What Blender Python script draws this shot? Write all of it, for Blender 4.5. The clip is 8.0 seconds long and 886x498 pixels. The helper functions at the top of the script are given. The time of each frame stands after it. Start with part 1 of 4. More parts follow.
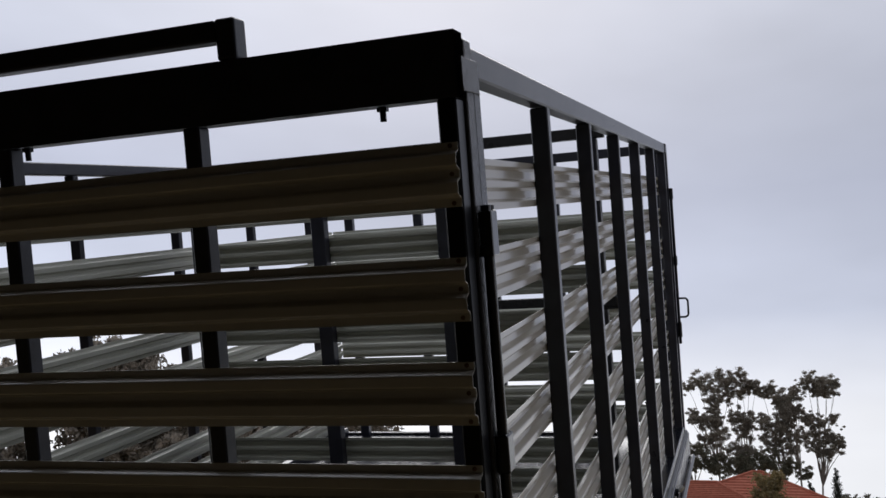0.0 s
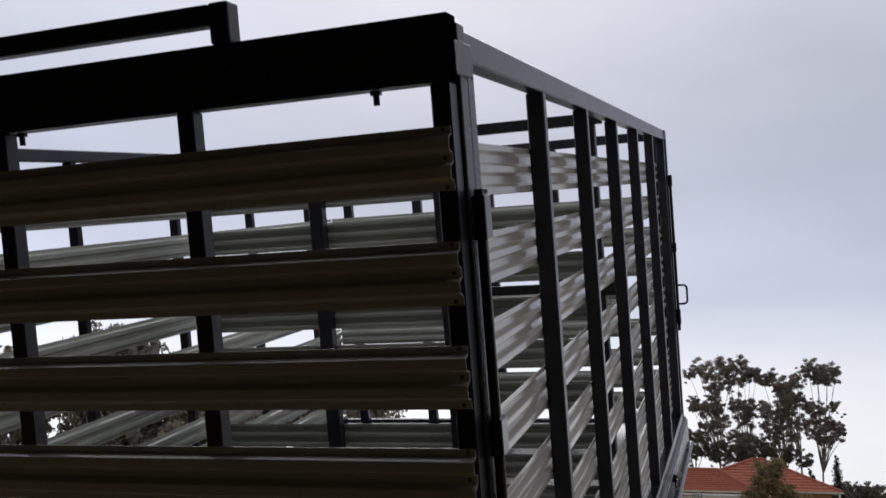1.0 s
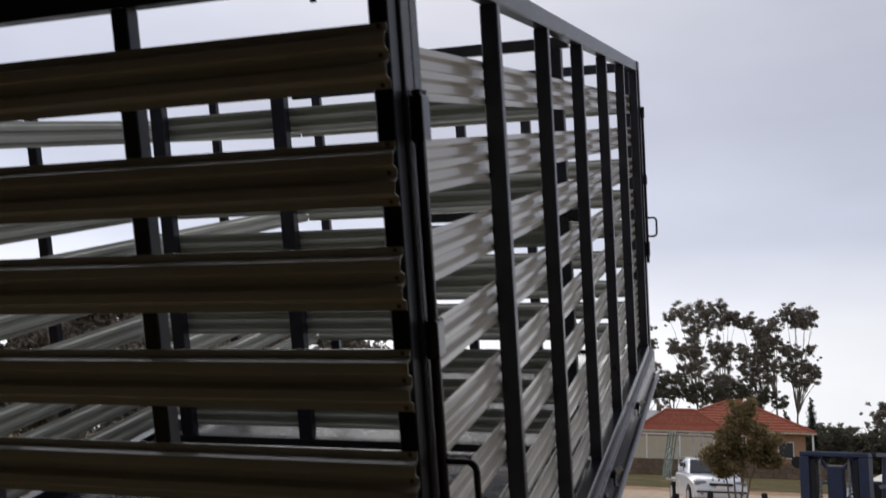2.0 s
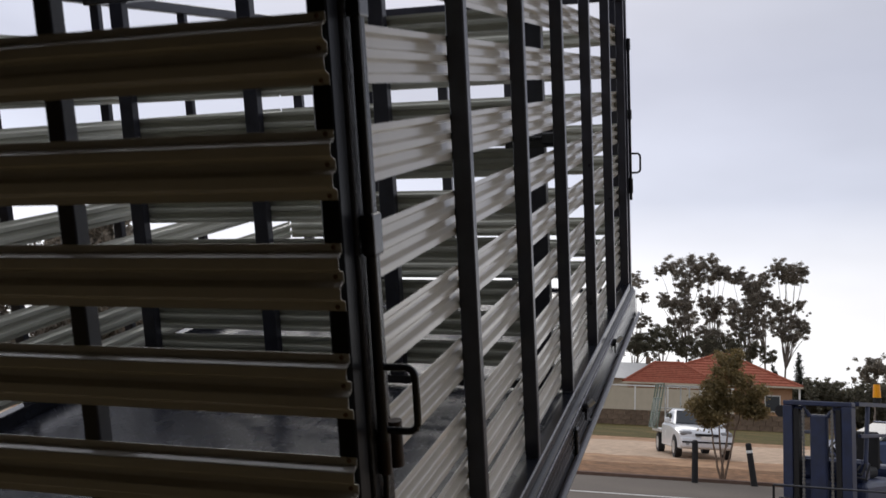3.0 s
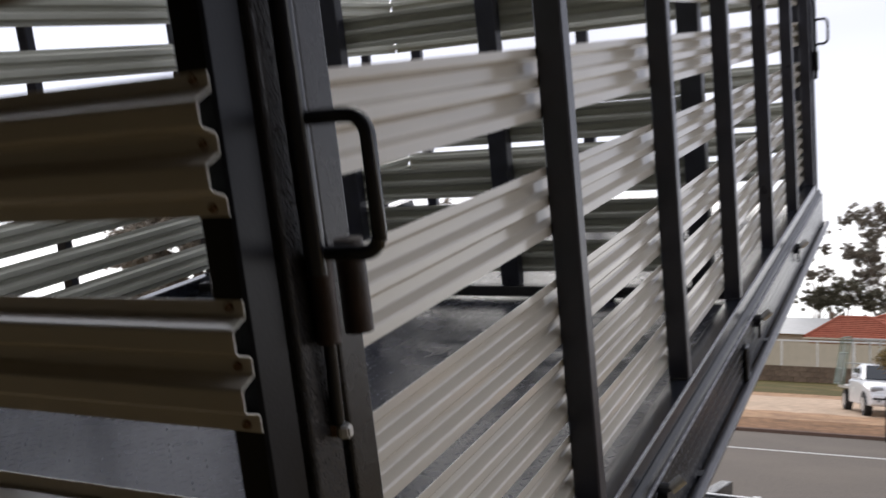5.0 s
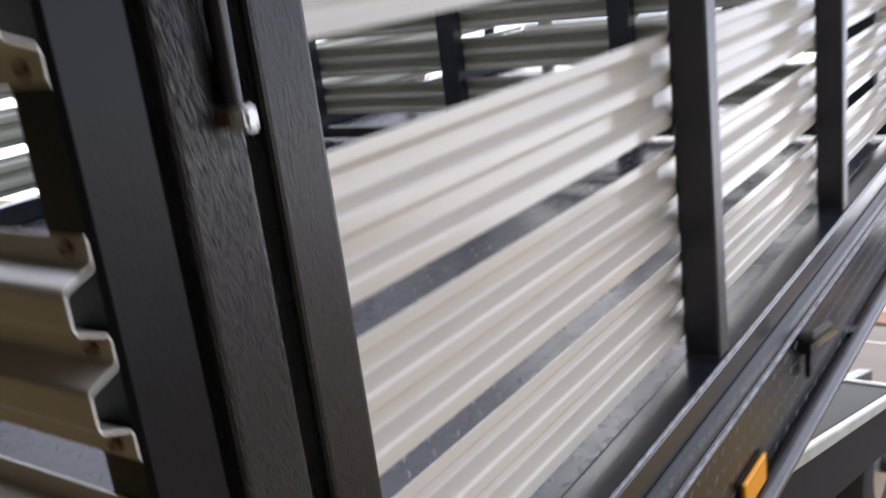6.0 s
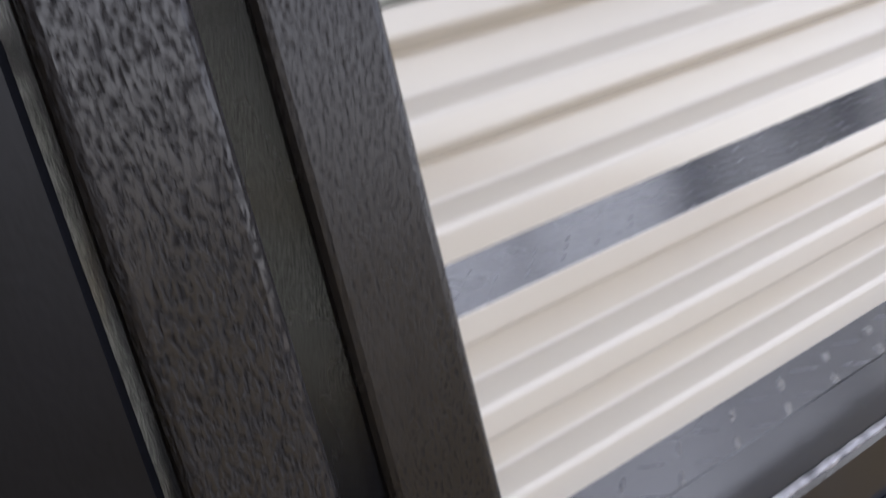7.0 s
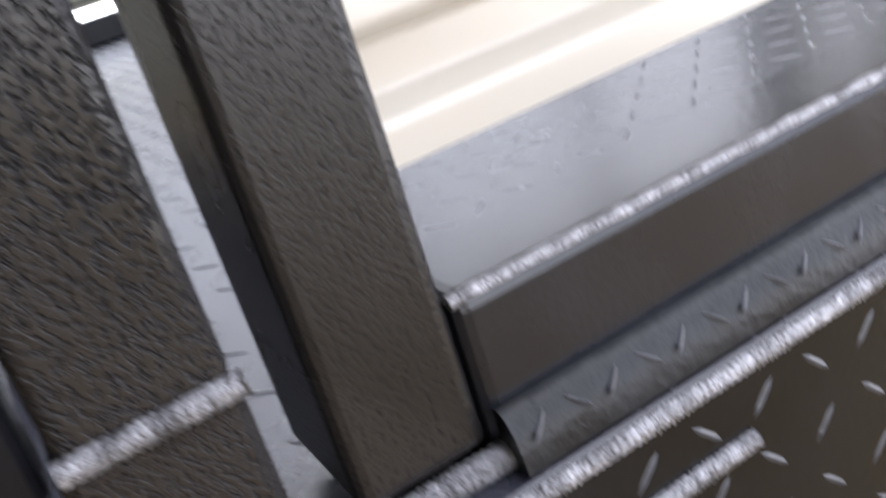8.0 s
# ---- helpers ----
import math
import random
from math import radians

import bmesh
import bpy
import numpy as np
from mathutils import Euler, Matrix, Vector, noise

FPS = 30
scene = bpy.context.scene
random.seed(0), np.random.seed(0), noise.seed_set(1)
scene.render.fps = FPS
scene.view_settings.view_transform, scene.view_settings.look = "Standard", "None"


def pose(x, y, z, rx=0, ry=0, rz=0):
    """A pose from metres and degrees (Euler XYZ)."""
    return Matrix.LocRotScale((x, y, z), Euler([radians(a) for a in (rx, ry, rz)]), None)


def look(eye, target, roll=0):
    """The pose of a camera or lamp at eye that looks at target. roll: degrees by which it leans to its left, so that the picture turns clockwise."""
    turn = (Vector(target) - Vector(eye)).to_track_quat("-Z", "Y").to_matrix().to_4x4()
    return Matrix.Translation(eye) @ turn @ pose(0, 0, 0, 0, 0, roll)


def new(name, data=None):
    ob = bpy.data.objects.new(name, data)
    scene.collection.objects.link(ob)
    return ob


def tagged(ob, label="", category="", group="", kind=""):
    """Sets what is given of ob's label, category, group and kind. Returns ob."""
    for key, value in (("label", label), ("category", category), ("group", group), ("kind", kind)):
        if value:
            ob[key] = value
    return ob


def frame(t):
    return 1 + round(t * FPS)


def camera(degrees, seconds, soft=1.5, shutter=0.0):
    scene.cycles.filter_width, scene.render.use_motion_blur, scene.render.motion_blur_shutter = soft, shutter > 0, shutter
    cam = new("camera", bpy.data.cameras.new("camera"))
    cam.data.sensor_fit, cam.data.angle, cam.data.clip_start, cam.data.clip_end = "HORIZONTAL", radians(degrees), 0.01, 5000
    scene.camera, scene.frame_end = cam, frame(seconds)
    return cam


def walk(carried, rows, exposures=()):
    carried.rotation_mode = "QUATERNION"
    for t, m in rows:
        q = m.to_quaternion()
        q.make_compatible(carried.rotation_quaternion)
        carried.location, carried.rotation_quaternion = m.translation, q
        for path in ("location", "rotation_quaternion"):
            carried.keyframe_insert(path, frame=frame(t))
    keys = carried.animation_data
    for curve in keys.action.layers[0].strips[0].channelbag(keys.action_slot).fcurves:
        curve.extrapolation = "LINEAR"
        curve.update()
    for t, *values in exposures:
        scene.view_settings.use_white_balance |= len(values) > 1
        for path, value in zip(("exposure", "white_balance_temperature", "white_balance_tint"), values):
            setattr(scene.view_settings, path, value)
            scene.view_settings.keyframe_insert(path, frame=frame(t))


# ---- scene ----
cam = camera(49.97, 8.0, 1.5, 0.6)
PATH = [
    (0, (0.4765, -2.0680, 1.9961), (-0.1468, -0.2439, 2.5292), 1.52),
    (0.5, (0.4814, -2.0650, 1.9961), (-0.1480, -0.2431, 2.5297), 1.57),
    (1, (0.4895, -2.0618, 1.9893), (-0.1379, -0.2322, 2.4983), 1.51),
    (1.5, (0.5196, -2.0440, 1.9626), (-0.0981, -0.1977, 2.4203), 1.65),
    (2, (0.5632, -2.0074, 1.9237), (-0.0378, -0.1406, 2.3158), 1.81),
    (2.2, (0.5900, -1.9937, 1.9087), (-0.0082, -0.1206, 2.2739), 1.91),
    (3.3, (0.6119, -1.7373, 1.8274), (0.0237, 0.1544, 2.1018), 2.49),
    (3.5, (0.5840, -1.6638, 1.8156), (-0.0053, 0.2287, 2.0820), 2.04),
    (4, (0.5157, -1.4241, 1.7854), (-0.1106, 0.4570, 2.0483), 1.73),
    (4.5, (0.4998, -1.1992, 1.7455), (-0.2553, 0.6363, 1.9917), 1.76),
    (4.7, (0.5023, -1.0771, 1.7320), (-0.3236, 0.7308, 1.9544), 1.96),
    (5.8, (0.3889, -0.5754, 1.5979), (-0.6995, 1.1020, 1.6401), 3.52),
    (6, (0.3699, -0.5076, 1.5723), (-0.7607, 1.1414, 1.5230), 3.45),
    (6.3, (0.3210, -0.3964, 1.5074), (-0.9063, 1.1802, 1.4178), 2.00),
    (6.5, (0.3170, -0.3239, 1.4901), (-1.0772, 1.1009, 1.3285), 2.25),
    (6.8, (0.2917, -0.2411, 1.4451), (-1.2795, 0.9873, 1.2957), 2.10),
    (7, (0.2858, -0.2016, 1.4261), (-1.3842, 0.8797, 1.2207), 2.41),
    (7.2, (0.2777, -0.1709, 1.4183), (-1.4349, 0.7971, 1.0577), 3.10),
    (7.5, (0.2633, -0.1331, 1.3609), (-1.4919, 0.7455, 0.9770), 1.55),
    (7.6, (0.2556, -0.1326, 1.3497), (-1.4734, 0.7876, 0.9449), 1.38),
    (7.8, (0.2494, -0.1074, 1.3158), (-1.4888, 0.7914, 0.9026), 0.24),
    (8, (0.2393, -0.0879, 1.2973), (-1.4670, 0.8450, 0.8301), -0.02),
]
# seconds, stops, kelvin, tint
EXPOSURE = [(0.0, -0.17, 6220, 11), (2.2, -0.05, 6320, 11), (3.5, 0.12, 6450, 11), (4.7, 0.36, 6480, 11), (5.8, 1.62, 6230, 13), (6.5, 1.92, 6180, 13), (7.0, 2.06, 6200, 13), (7.4, 2.16, 6250, 13), (8.0, 2.69, 6380, 12)]
walk(cam, [(t, look(eye, target, roll)) for t, eye, target, roll in PATH], EXPOSURE)

# ---- world, sun, exposure ----
world = bpy.data.worlds.new("overcast_sky")
scene.world = world
world.use_nodes = True
wn, wl = world.node_tree.nodes, world.node_tree.links
wn.clear()
sky = wn.new("ShaderNodeTexSky")
sky.sky_type, sky.sun_disc = "NISHITA", False
sky.sun_elevation, sky.sun_rotation = radians(38), radians(-20)
sky.air_density, sky.dust_density, sky.ozone_density = 1.0, 4.0, 1.5
# a sheet of cloud: soft grey-blue above, brighter and whiter low down
coord = wn.new("ShaderNodeTexCoord")
split = wn.new("ShaderNodeSeparateXYZ")
ramp = wn.new("ShaderNodeValToRGB")
CLOUD = [(0.0, (1.05, 1.05, 1.05)), (0.10, (1.0, 1.0, 1.02)), (0.2, (0.60, 0.63, 0.73)), (0.32, (0.49, 0.512, 0.605)), (0.5, (0.60, 0.612, 0.675)), (1.0, (0.68, 0.69, 0.75))]
while len(ramp.color_ramp.elements) < len(CLOUD):
    ramp.color_ramp.elements.new(0.5)
for el, (p, c) in zip(ramp.color_ramp.elements, CLOUD):
    el.position, el.color = p, (*c, 1)
stretch = wn.new("ShaderNodeMapping")
stretch.inputs["Scale"].default_value = (1.0, 1.0, 2.6)
puffs = wn.new("ShaderNodeTexNoise")
puffs.inputs["Scale"].default_value, puffs.inputs["Detail"].default_value, puffs.inputs["Roughness"].default_value = 2.2, 4.0, 0.5
puff_ramp = wn.new("ShaderNodeMapRange")
puff_ramp.inputs["From Min"].default_value, puff_ramp.inputs["From Max"].default_value = 0.3, 0.7
puff_ramp.inputs["To Min"].default_value, puff_ramp.inputs["To Max"].default_value = 0.86, 1.12
cloud = wn.new("ShaderNodeMix")
cloud.data_type, cloud.blend_type = "RGBA", "MULTIPLY"
cloud.inputs[0].default_value = 1.0
scale_sky = wn.new("ShaderNodeMix")
scale_sky.data_type, scale_sky.blend_type = "RGBA", "MIX"
scale_sky.inputs[0].default_value = 0.96
gain = wn.new("ShaderNodeMix")
gain.data_type, gain.blend_type = "RGBA", "MULTIPLY"
gain.inputs[0].default_value = 1.0
gain.inputs[7].default_value = (9.0, 9.0, 9.0, 1)
background = wn.new("ShaderNodeBackground")
background.inputs["Strength"].default_value = 0.1
wout = wn.new("ShaderNodeOutputWorld")
wl.new(coord.outputs["Generated"], split.inputs[0])
wl.new(split.outputs["Z"], ramp.inputs[0])
wl.new(coord.outputs["Generated"], stretch.inputs[0])
wl.new(stretch.outputs[0], puffs.inputs["Vector"])
wl.new(puffs.outputs[0], puff_ramp.inputs["Value"])
wl.new(ramp.outputs[0], cloud.inputs[6])
wl.new(puff_ramp.outputs[0], cloud.inputs[7])
# the cloud thins towards the hidden sun, ahead and to the left
side_light = wn.new("ShaderNodeMapRange")
side_light.inputs["From Min"].default_value, side_light.inputs["From Max"].default_value = -0.85, 0.4
glow = wn.new("ShaderNodeValToRGB")
for el, (p, c) in zip(glow.color_ramp.elements, ((0.0, (1.58, 1.58, 1.57)), (1.0, (1.03, 1.03, 1.03)))):
    el.position, el.color = p, (*c, 1)
wl.new(side_light.outputs[0], glow.inputs[0])
thin = wn.new("ShaderNodeMix")
thin.data_type, thin.blend_type = "RGBA", "MULTIPLY"
thin.inputs[0].default_value = 1.0
wl.new(split.outputs["X"], side_light.inputs["Value"])
wl.new(cloud.outputs[2], thin.inputs[6])
wl.new(glow.outputs[0], thin.inputs[7])
wl.new(thin.outputs[2], gain.inputs[6])
wl.new(sky.outputs[0], scale_sky.inputs[6])
wl.new(gain.outputs[2], scale_sky.inputs[7])
wl.new(scale_sky.outputs[2], background.inputs["Color"])
wl.new(background.outputs[0], wout.inputs[0])

sun = new("sun", bpy.data.lights.new("sun", "SUN"))
sun.data.energy, sun.data.angle, sun.data.color = 0.7, radians(30), (1.0, 0.96, 0.9)
sun.matrix_world = look((0, 0, 30), (6.1, -16.9, 16))

# ---- materials ----
def mat(name, color, rough=0.6, metal=0.0, spread=0.12, scale=8.0, bump=0.0, bump_scale=60.0, stain=None, stain_scale=1.5, stain_amount=0.35, coat=0.0, rnd=0.0, spec=0.5, rvar=0.06, pits=False):
    m = bpy.data.materials.new(name)
    m.use_nodes = True
    n, l = m.node_tree.nodes, m.node_tree.links
    b = n["Principled BSDF"]
    tc = n.new("ShaderNodeTexCoord")
    fine = n.new("ShaderNodeTexNoise")
    fine.inputs["Scale"].default_value, fine.inputs["Detail"].default_value = scale, 6.0
    l.new(tc.outputs["Object"], fine.inputs["Vector"])
    lo = n.new("ShaderNodeMapRange")
    lo.inputs["From Min"].default_value, lo.inputs["From Max"].default_value = 0.3, 0.7
    lo.inputs["To Min"].default_value, lo.inputs["To Max"].default_value = 1 - spread, 1 + spread
    l.new(fine.outputs[0], lo.inputs["Value"])
    base = n.new("ShaderNodeMix")
    base.data_type, base.blend_type = "RGBA", "MULTIPLY"
    base.inputs[0].default_value = 1.0
    base.inputs[6].default_value = (*color, 1)
    l.new(lo.outputs[0], base.inputs[7])
    out = base.outputs[2]
    if stain:
        big = n.new("ShaderNodeTexNoise")
        big.inputs["Scale"].default_value, big.inputs["Detail"].default_value = stain_scale, 5.0
        l.new(tc.outputs["Object"], big.inputs["Vector"])
        amount = n.new("ShaderNodeMapRange")
        amount.inputs["From Min"].default_value, amount.inputs["From Max"].default_value = 0.48, 0.72
        amount.inputs["To Min"].default_value, amount.inputs["To Max"].default_value = 0.0, stain_amount
        l.new(big.outputs[0], amount.inputs["Value"])
        mx = n.new("ShaderNodeMix")
        mx.data_type = "RGBA"
        l.new(amount.outputs[0], mx.inputs[0])
        l.new(out, mx.inputs[6])
        mx.inputs[7].default_value = (*stain, 1)
        out = mx.outputs[2]
    if rnd:
        info = n.new("ShaderNodeObjectInfo")
        rr = n.new("ShaderNodeMapRange")
        rr.inputs["To Min"].default_value, rr.inputs["To Max"].default_value = 1 - rnd, 1 + rnd
        l.new(info.outputs["Random"], rr.inputs["Value"])
        mr = n.new("ShaderNodeMix")
        mr.data_type, mr.blend_type = "RGBA", "MULTIPLY"
        mr.inputs[0].default_value = 1.0
        l.new(out, mr.inputs[6])
        l.new(rr.outputs[0], mr.inputs[7])
        out = mr.outputs[2]
    l.new(out, b.inputs["Base Color"])
    b.inputs["Metallic"].default_value = metal
    rg = n.new("ShaderNodeMapRange")
    rg.inputs["To Min"].default_value, rg.inputs["To Max"].default_value = max(0.02, rough - rvar), min(1, rough + rvar)
    l.new(fine.outputs[0], rg.inputs["Value"])
    l.new(rg.outputs[0], b.inputs["Roughness"])
    b.inputs["Specular IOR Level"].default_value = spec
    b.inputs["Coat Weight"].default_value = coat
    if bump:
        bn = n.new("ShaderNodeTexNoise")
        bn.inputs["Scale"].default_value, bn.inputs["Detail"].default_value = bump_scale, 3.0
        l.new(tc.outputs["Object"], bn.inputs["Vector"])
        bp = n.new("ShaderNodeBump")
        bp.inputs["Strength"].default_value, bp.inputs["Distance"].default_value = bump, 0.002
        if pits:
            # flat glossy film broken by small pits
            pr = n.new("ShaderNodeMapRange")
            pr.interpolation_type = "SMOOTHSTEP"
            pr.inputs["From Min"].default_value, pr.inputs["From Max"].default_value = 0.34, 0.52
            l.new(bn.outputs[0], pr.inputs["Value"])
            l.new(pr.outputs[0], bp.inputs["Height"])
            dull = n.new("ShaderNodeMapRange")
            dull.inputs["To Min"].default_value, dull.inputs["To Max"].default_value = spec * 0.17, spec
            l.new(pr.outputs[0], dull.inputs["Value"])
            l.new(dull.outputs[0], b.inputs["Specular IOR Level"])
        else:
            l.new(bn.outputs[0], bp.inputs["Height"])
        l.new(bp.outputs[0], b.inputs["Normal"])
    return m


def leaf_mat(name, a, b_, rough=0.6):
    m = bpy.data.materials.new(name)
    m.use_nodes = True
    n, l = m.node_tree.nodes, m.node_tree.links
    p = n["Principled BSDF"]
    geo = n.new("ShaderNodeNewGeometry")
    mx = n.new("ShaderNodeMix")
    mx.data_type = "RGBA"
    mx.inputs[6].default_value, mx.inputs[7].default_value = (*a, 1), (*b_, 1)
    l.new(geo.outputs["Random Per Island"], mx.inputs[0])
    l.new(mx.outputs[2], p.inputs["Base Color"])
    p.inputs["Roughness"].default_value = rough
    tr = n.new("ShaderNodeBsdfTranslucent")
    l.new(mx.outputs[2], tr.inputs["Color"])
    both = n.new("ShaderNodeMixShader")
    both.inputs[0].default_value = 0.45
    l.new(p.outputs[0], both.inputs[1])
    l.new(tr.outputs[0], both.inputs[2])
    l.new(both.outputs[0], n["Material Output"].inputs["Surface"])
    return m


BLACK = mat("black_hammer_paint", (0.0165, 0.0155, 0.0165), 0.24, spread=0.25, scale=14, bump=0.65, bump_scale=570, stain=(0.036, 0.029, 0.025), stain_scale=3, stain_amount=0.45, spec=0.51, pits=True)
BLACK_FINE = mat("black_fine_hammer_paint", (0.0160, 0.0152, 0.0162), 0.27, spread=0.25, scale=14, bump=0.16, bump_scale=560, stain=(0.036, 0.029, 0.025), stain_scale=3, stain_amount=0.45, spec=0.46, pits=True)
# black satin; extra-dark base and weak specular carry shade from someone standing close
STILE = mat("shaded_satin_paint", (0.0072, 0.0080, 0.0112), 0.32, spread=0.25, scale=16, bump=0.08, bump_scale=300, stain=(0.013, 0.013, 0.015), stain_scale=4, stain_amount=0.45, spec=0.21)
# black hammer paint with bluish lens veil put into a lifted base
VEILED_BLACK = mat("veiled_black_hammer_paint", (0.0290, 0.0300, 0.0430), 0.30, spread=0.25, scale=14, bump=0.3, bump_scale=400, stain=(0.034, 0.032, 0.033), stain_scale=3, stain_amount=0.35, spec=0.5)
BLACK_SMOOTH = mat("black_gloss_paint", (0.015, 0.016, 0.021), 0.15, rvar=0.04, spread=0.2, scale=20, bump=0.12, bump_scale=300, stain=(0.05, 0.045, 0.04), stain_scale=4, stain_amount=0.25)
RAIL_BLACK = mat("blue_black_rail_paint", (0.014, 0.016, 0.023), 0.21, rvar=0.05, spread=0.25, scale=20, bump=0.10, bump_scale=300, stain=(0.032, 0.034, 0.042), stain_scale=5, stain_amount=0.35, spec=0.52)
RUSTY = mat("rusty_dark_tube", (0.034, 0.019, 0.014), 0.42, spread=0.35, scale=40, bump=0.3, bump_scale=200, stain=(0.018, 0.018, 0.021), stain_scale=18, stain_amount=0.8, spec=0.4)
CREAM = mat("cream_prepainted_steel", (0.660, 0.622, 0.550), 0.14, rvar=0.03, spread=0.04, scale=5, bump=0.02, bump_scale=25, stain=(0.54, 0.49, 0.40), stain_scale=2.5, stain_amount=0.35, rnd=0.04, spec=0.65)
BACKING = mat("grey_green_backing_coat", (0.51, 0.51, 0.44), 0.30, rvar=0.04, spread=0.06, scale=5, bump=0.04, bump_scale=40, stain=(0.38, 0.38, 0.31), stain_scale=2.5, stain_amount=0.4, rnd=0.05)
CREAM_EDGE = mat("bare_sheet_edge", (0.75, 0.73, 0.68), 0.4, spread=0.05)
# base slightly lighter than the deck plate, so the lugs read as dashes
LUG = mat("lighter_tread_lugs", (0.038, 0.040, 0.055), 0.27, spread=0.2, scale=20, bump=0.1, bump_scale=200, spec=0.52)
PLATE = mat("dark_checker_plate", (0.026, 0.028, 0.041), 0.27, spread=0.12, scale=10, bump=0.10, bump_scale=200, stain=(0.055, 0.058, 0.070), stain_scale=3.2, stain_amount=0.2, rvar=0.02, spec=0.65)
SKIRT = mat("black_painted_plate", (0.0085, 0.0095, 0.0130), 0.16, spread=0.25, scale=16, bump=0.2, bump_scale=260, stain=(0.020, 0.019, 0.020), stain_scale=5, stain_amount=0.35, rvar=0.05, spec=0.32)
LEDGE = mat("scuffed_black_plate", (0.014, 0.016, 0.021), 0.34, spread=0.45, scale=30, bump=0.3, bump_scale=220, stain=(0.045, 0.048, 0.055), stain_scale=9, stain_amount=0.4, rvar=0.10, spec=0.34)
# paler than the plate: the lugs' bright glints are put into their colour
TREAD = mat("glint_side_lugs", (0.075, 0.080, 0.095), 0.30, spread=0.4, scale=60, bump=0.2, bump_scale=220, spec=0.5)
RAILM = mat("scuffed_rail_paint", (0.085, 0.085, 0.10), 0.30, spread=0.25, scale=20, bump=0.1, bump_scale=200, stain=(0.03, 0.03, 0.033), stain_scale=6, stain_amount=0.4)
# dull black, darkened further to hold the shade under the tray
UNDER = mat("shaded_black_underbody", (0.010, 0.010, 0.011), 0.75, spread=0.3, scale=10, spec=0.2)
# worn rail edge; on weld beads the pale base paints in gloss glints
WORN_GLINT = mat("worn_edge_and_weld_glint", (0.36, 0.36, 0.39), 0.40, 0.4, spread=0.5, scale=160, bump=0.9, bump_scale=520, stain=(0.05, 0.05, 0.055), stain_scale=70, stain_amount=0.8)
ZINC = mat("zinc_plated_steel", (0.62, 0.62, 0.61), 0.35, 0.7, spread=0.1, scale=40, bump=0.1, bump_scale=200)
SCREW = mat("brown_screw_head", (0.17, 0.095, 0.05), 0.5, 0.2, spread=0.2, scale=60)
AMBER = mat("amber_lens_plastic", (0.86, 0.34, 0.0), 0.3, spread=0.08, scale=40, spec=0.25)
ASPHALT = mat("worn_asphalt", (0.150, 0.129, 0.108), 0.9, spread=0.2, scale=30, bump=0.4, bump_scale=90, stain=(0.205, 0.172, 0.14), stain_scale=0.25, stain_amount=0.6, spec=0.1)
YARD = mat("yard_gravel", (0.172, 0.124, 0.054), 0.95, spread=0.25, scale=14, bump=0.6, bump_scale=50, stain=(0.13, 0.105, 0.08), stain_scale=0.3, stain_amount=0.6, spec=0.1)
DIRT = mat("sandy_verge", (0.40, 0.25, 0.148), 0.95, spread=0.3, scale=3, bump=0.5, bump_scale=20, stain=(0.20, 0.12, 0.08), stain_scale=0.5, stain_amount=0.7, spec=0.1)
LITTER = mat("brown_leaf_litter", (0.235, 0.132, 0.072), 0.95, spread=0.4, scale=5, bump=0.6, bump_scale=18, stain=(0.11, 0.07, 0.045), stain_scale=1.1, stain_amount=0.7, spec=0.1)
PATHM = mat("pale_compacted_path", (0.52, 0.385, 0.275), 0.95, spread=0.25, scale=3, stain=(0.42, 0.33, 0.24), stain_scale=0.3, stain_amount=0.6, spec=0.1)
KERB = mat("kerb_concrete", (0.13, 0.085, 0.065), 0.9, spread=0.15, scale=6, bump=0.3, bump_scale=40, spec=0.1)
GRASS = mat("short_grass", (0.092, 0.078, 0.026), 0.95, spread=0.4, scale=6, bump=0.6, bump_scale=30, stain=(0.20, 0.13, 0.06), stain_scale=0.35, stain_amount=0.7, spec=0.1)
LINE = mat("road_line_paint", (0.62, 0.61, 0.58), 0.7, spread=0.12, scale=10)
FENCE = mat("cream_fence_panel", (0.50, 0.435, 0.33), 0.6, spread=0.06, scale=2, spec=0.1)
STONE = mat("dark_retaining_block", (0.150, 0.108, 0.076), 0.9, spread=0.25, scale=4, rnd=0.15, bump=0.4, bump_scale=20, spec=0.1)
BRICK = mat("salmon_brick", (0.42, 0.25, 0.15), 0.85, spread=0.15, scale=12, stain=(0.36, 0.22, 0.14), stain_scale=1.2, spec=0.1)
TILE = mat("terracotta_roof_tile", (0.31, 0.105, 0.066), 0.85, spread=0.2, scale=5, stain=(0.30, 0.08, 0.05), stain_scale=0.8, stain_amount=0.5, rnd=0.12, spec=0.1)
GREYROOF = mat("grey_sheet_roof", (0.38, 0.38, 0.37), 0.5, spread=0.08, scale=3)
WHITE = mat("white_car_paint", (0.64, 0.65, 0.66), 0.25, spread=0.03, scale=4, coat=0.5)
WHITE_TRIM = mat("white_painted_trim", (0.74, 0.73, 0.69), 0.5, spread=0.06)
GLASSY = mat("dark_tinted_window", (0.02, 0.025, 0.03), 0.12, spread=0.05, spec=0.3)
RUBBER = mat("black_rubber", (0.02, 0.02, 0.021), 0.8, spread=0.2, scale=20)
PLASTIC = mat("black_plastic", (0.016, 0.015, 0.015), 0.6, spread=0.15, scale=10, spec=0.25)
ALLOY = mat("grey_alloy", (0.5, 0.5, 0.5), 0.35, 0.8, spread=0.1)
HEADLIGHT = mat("headlight_lens", (0.24, 0.245, 0.25), 0.1, spread=0.05)
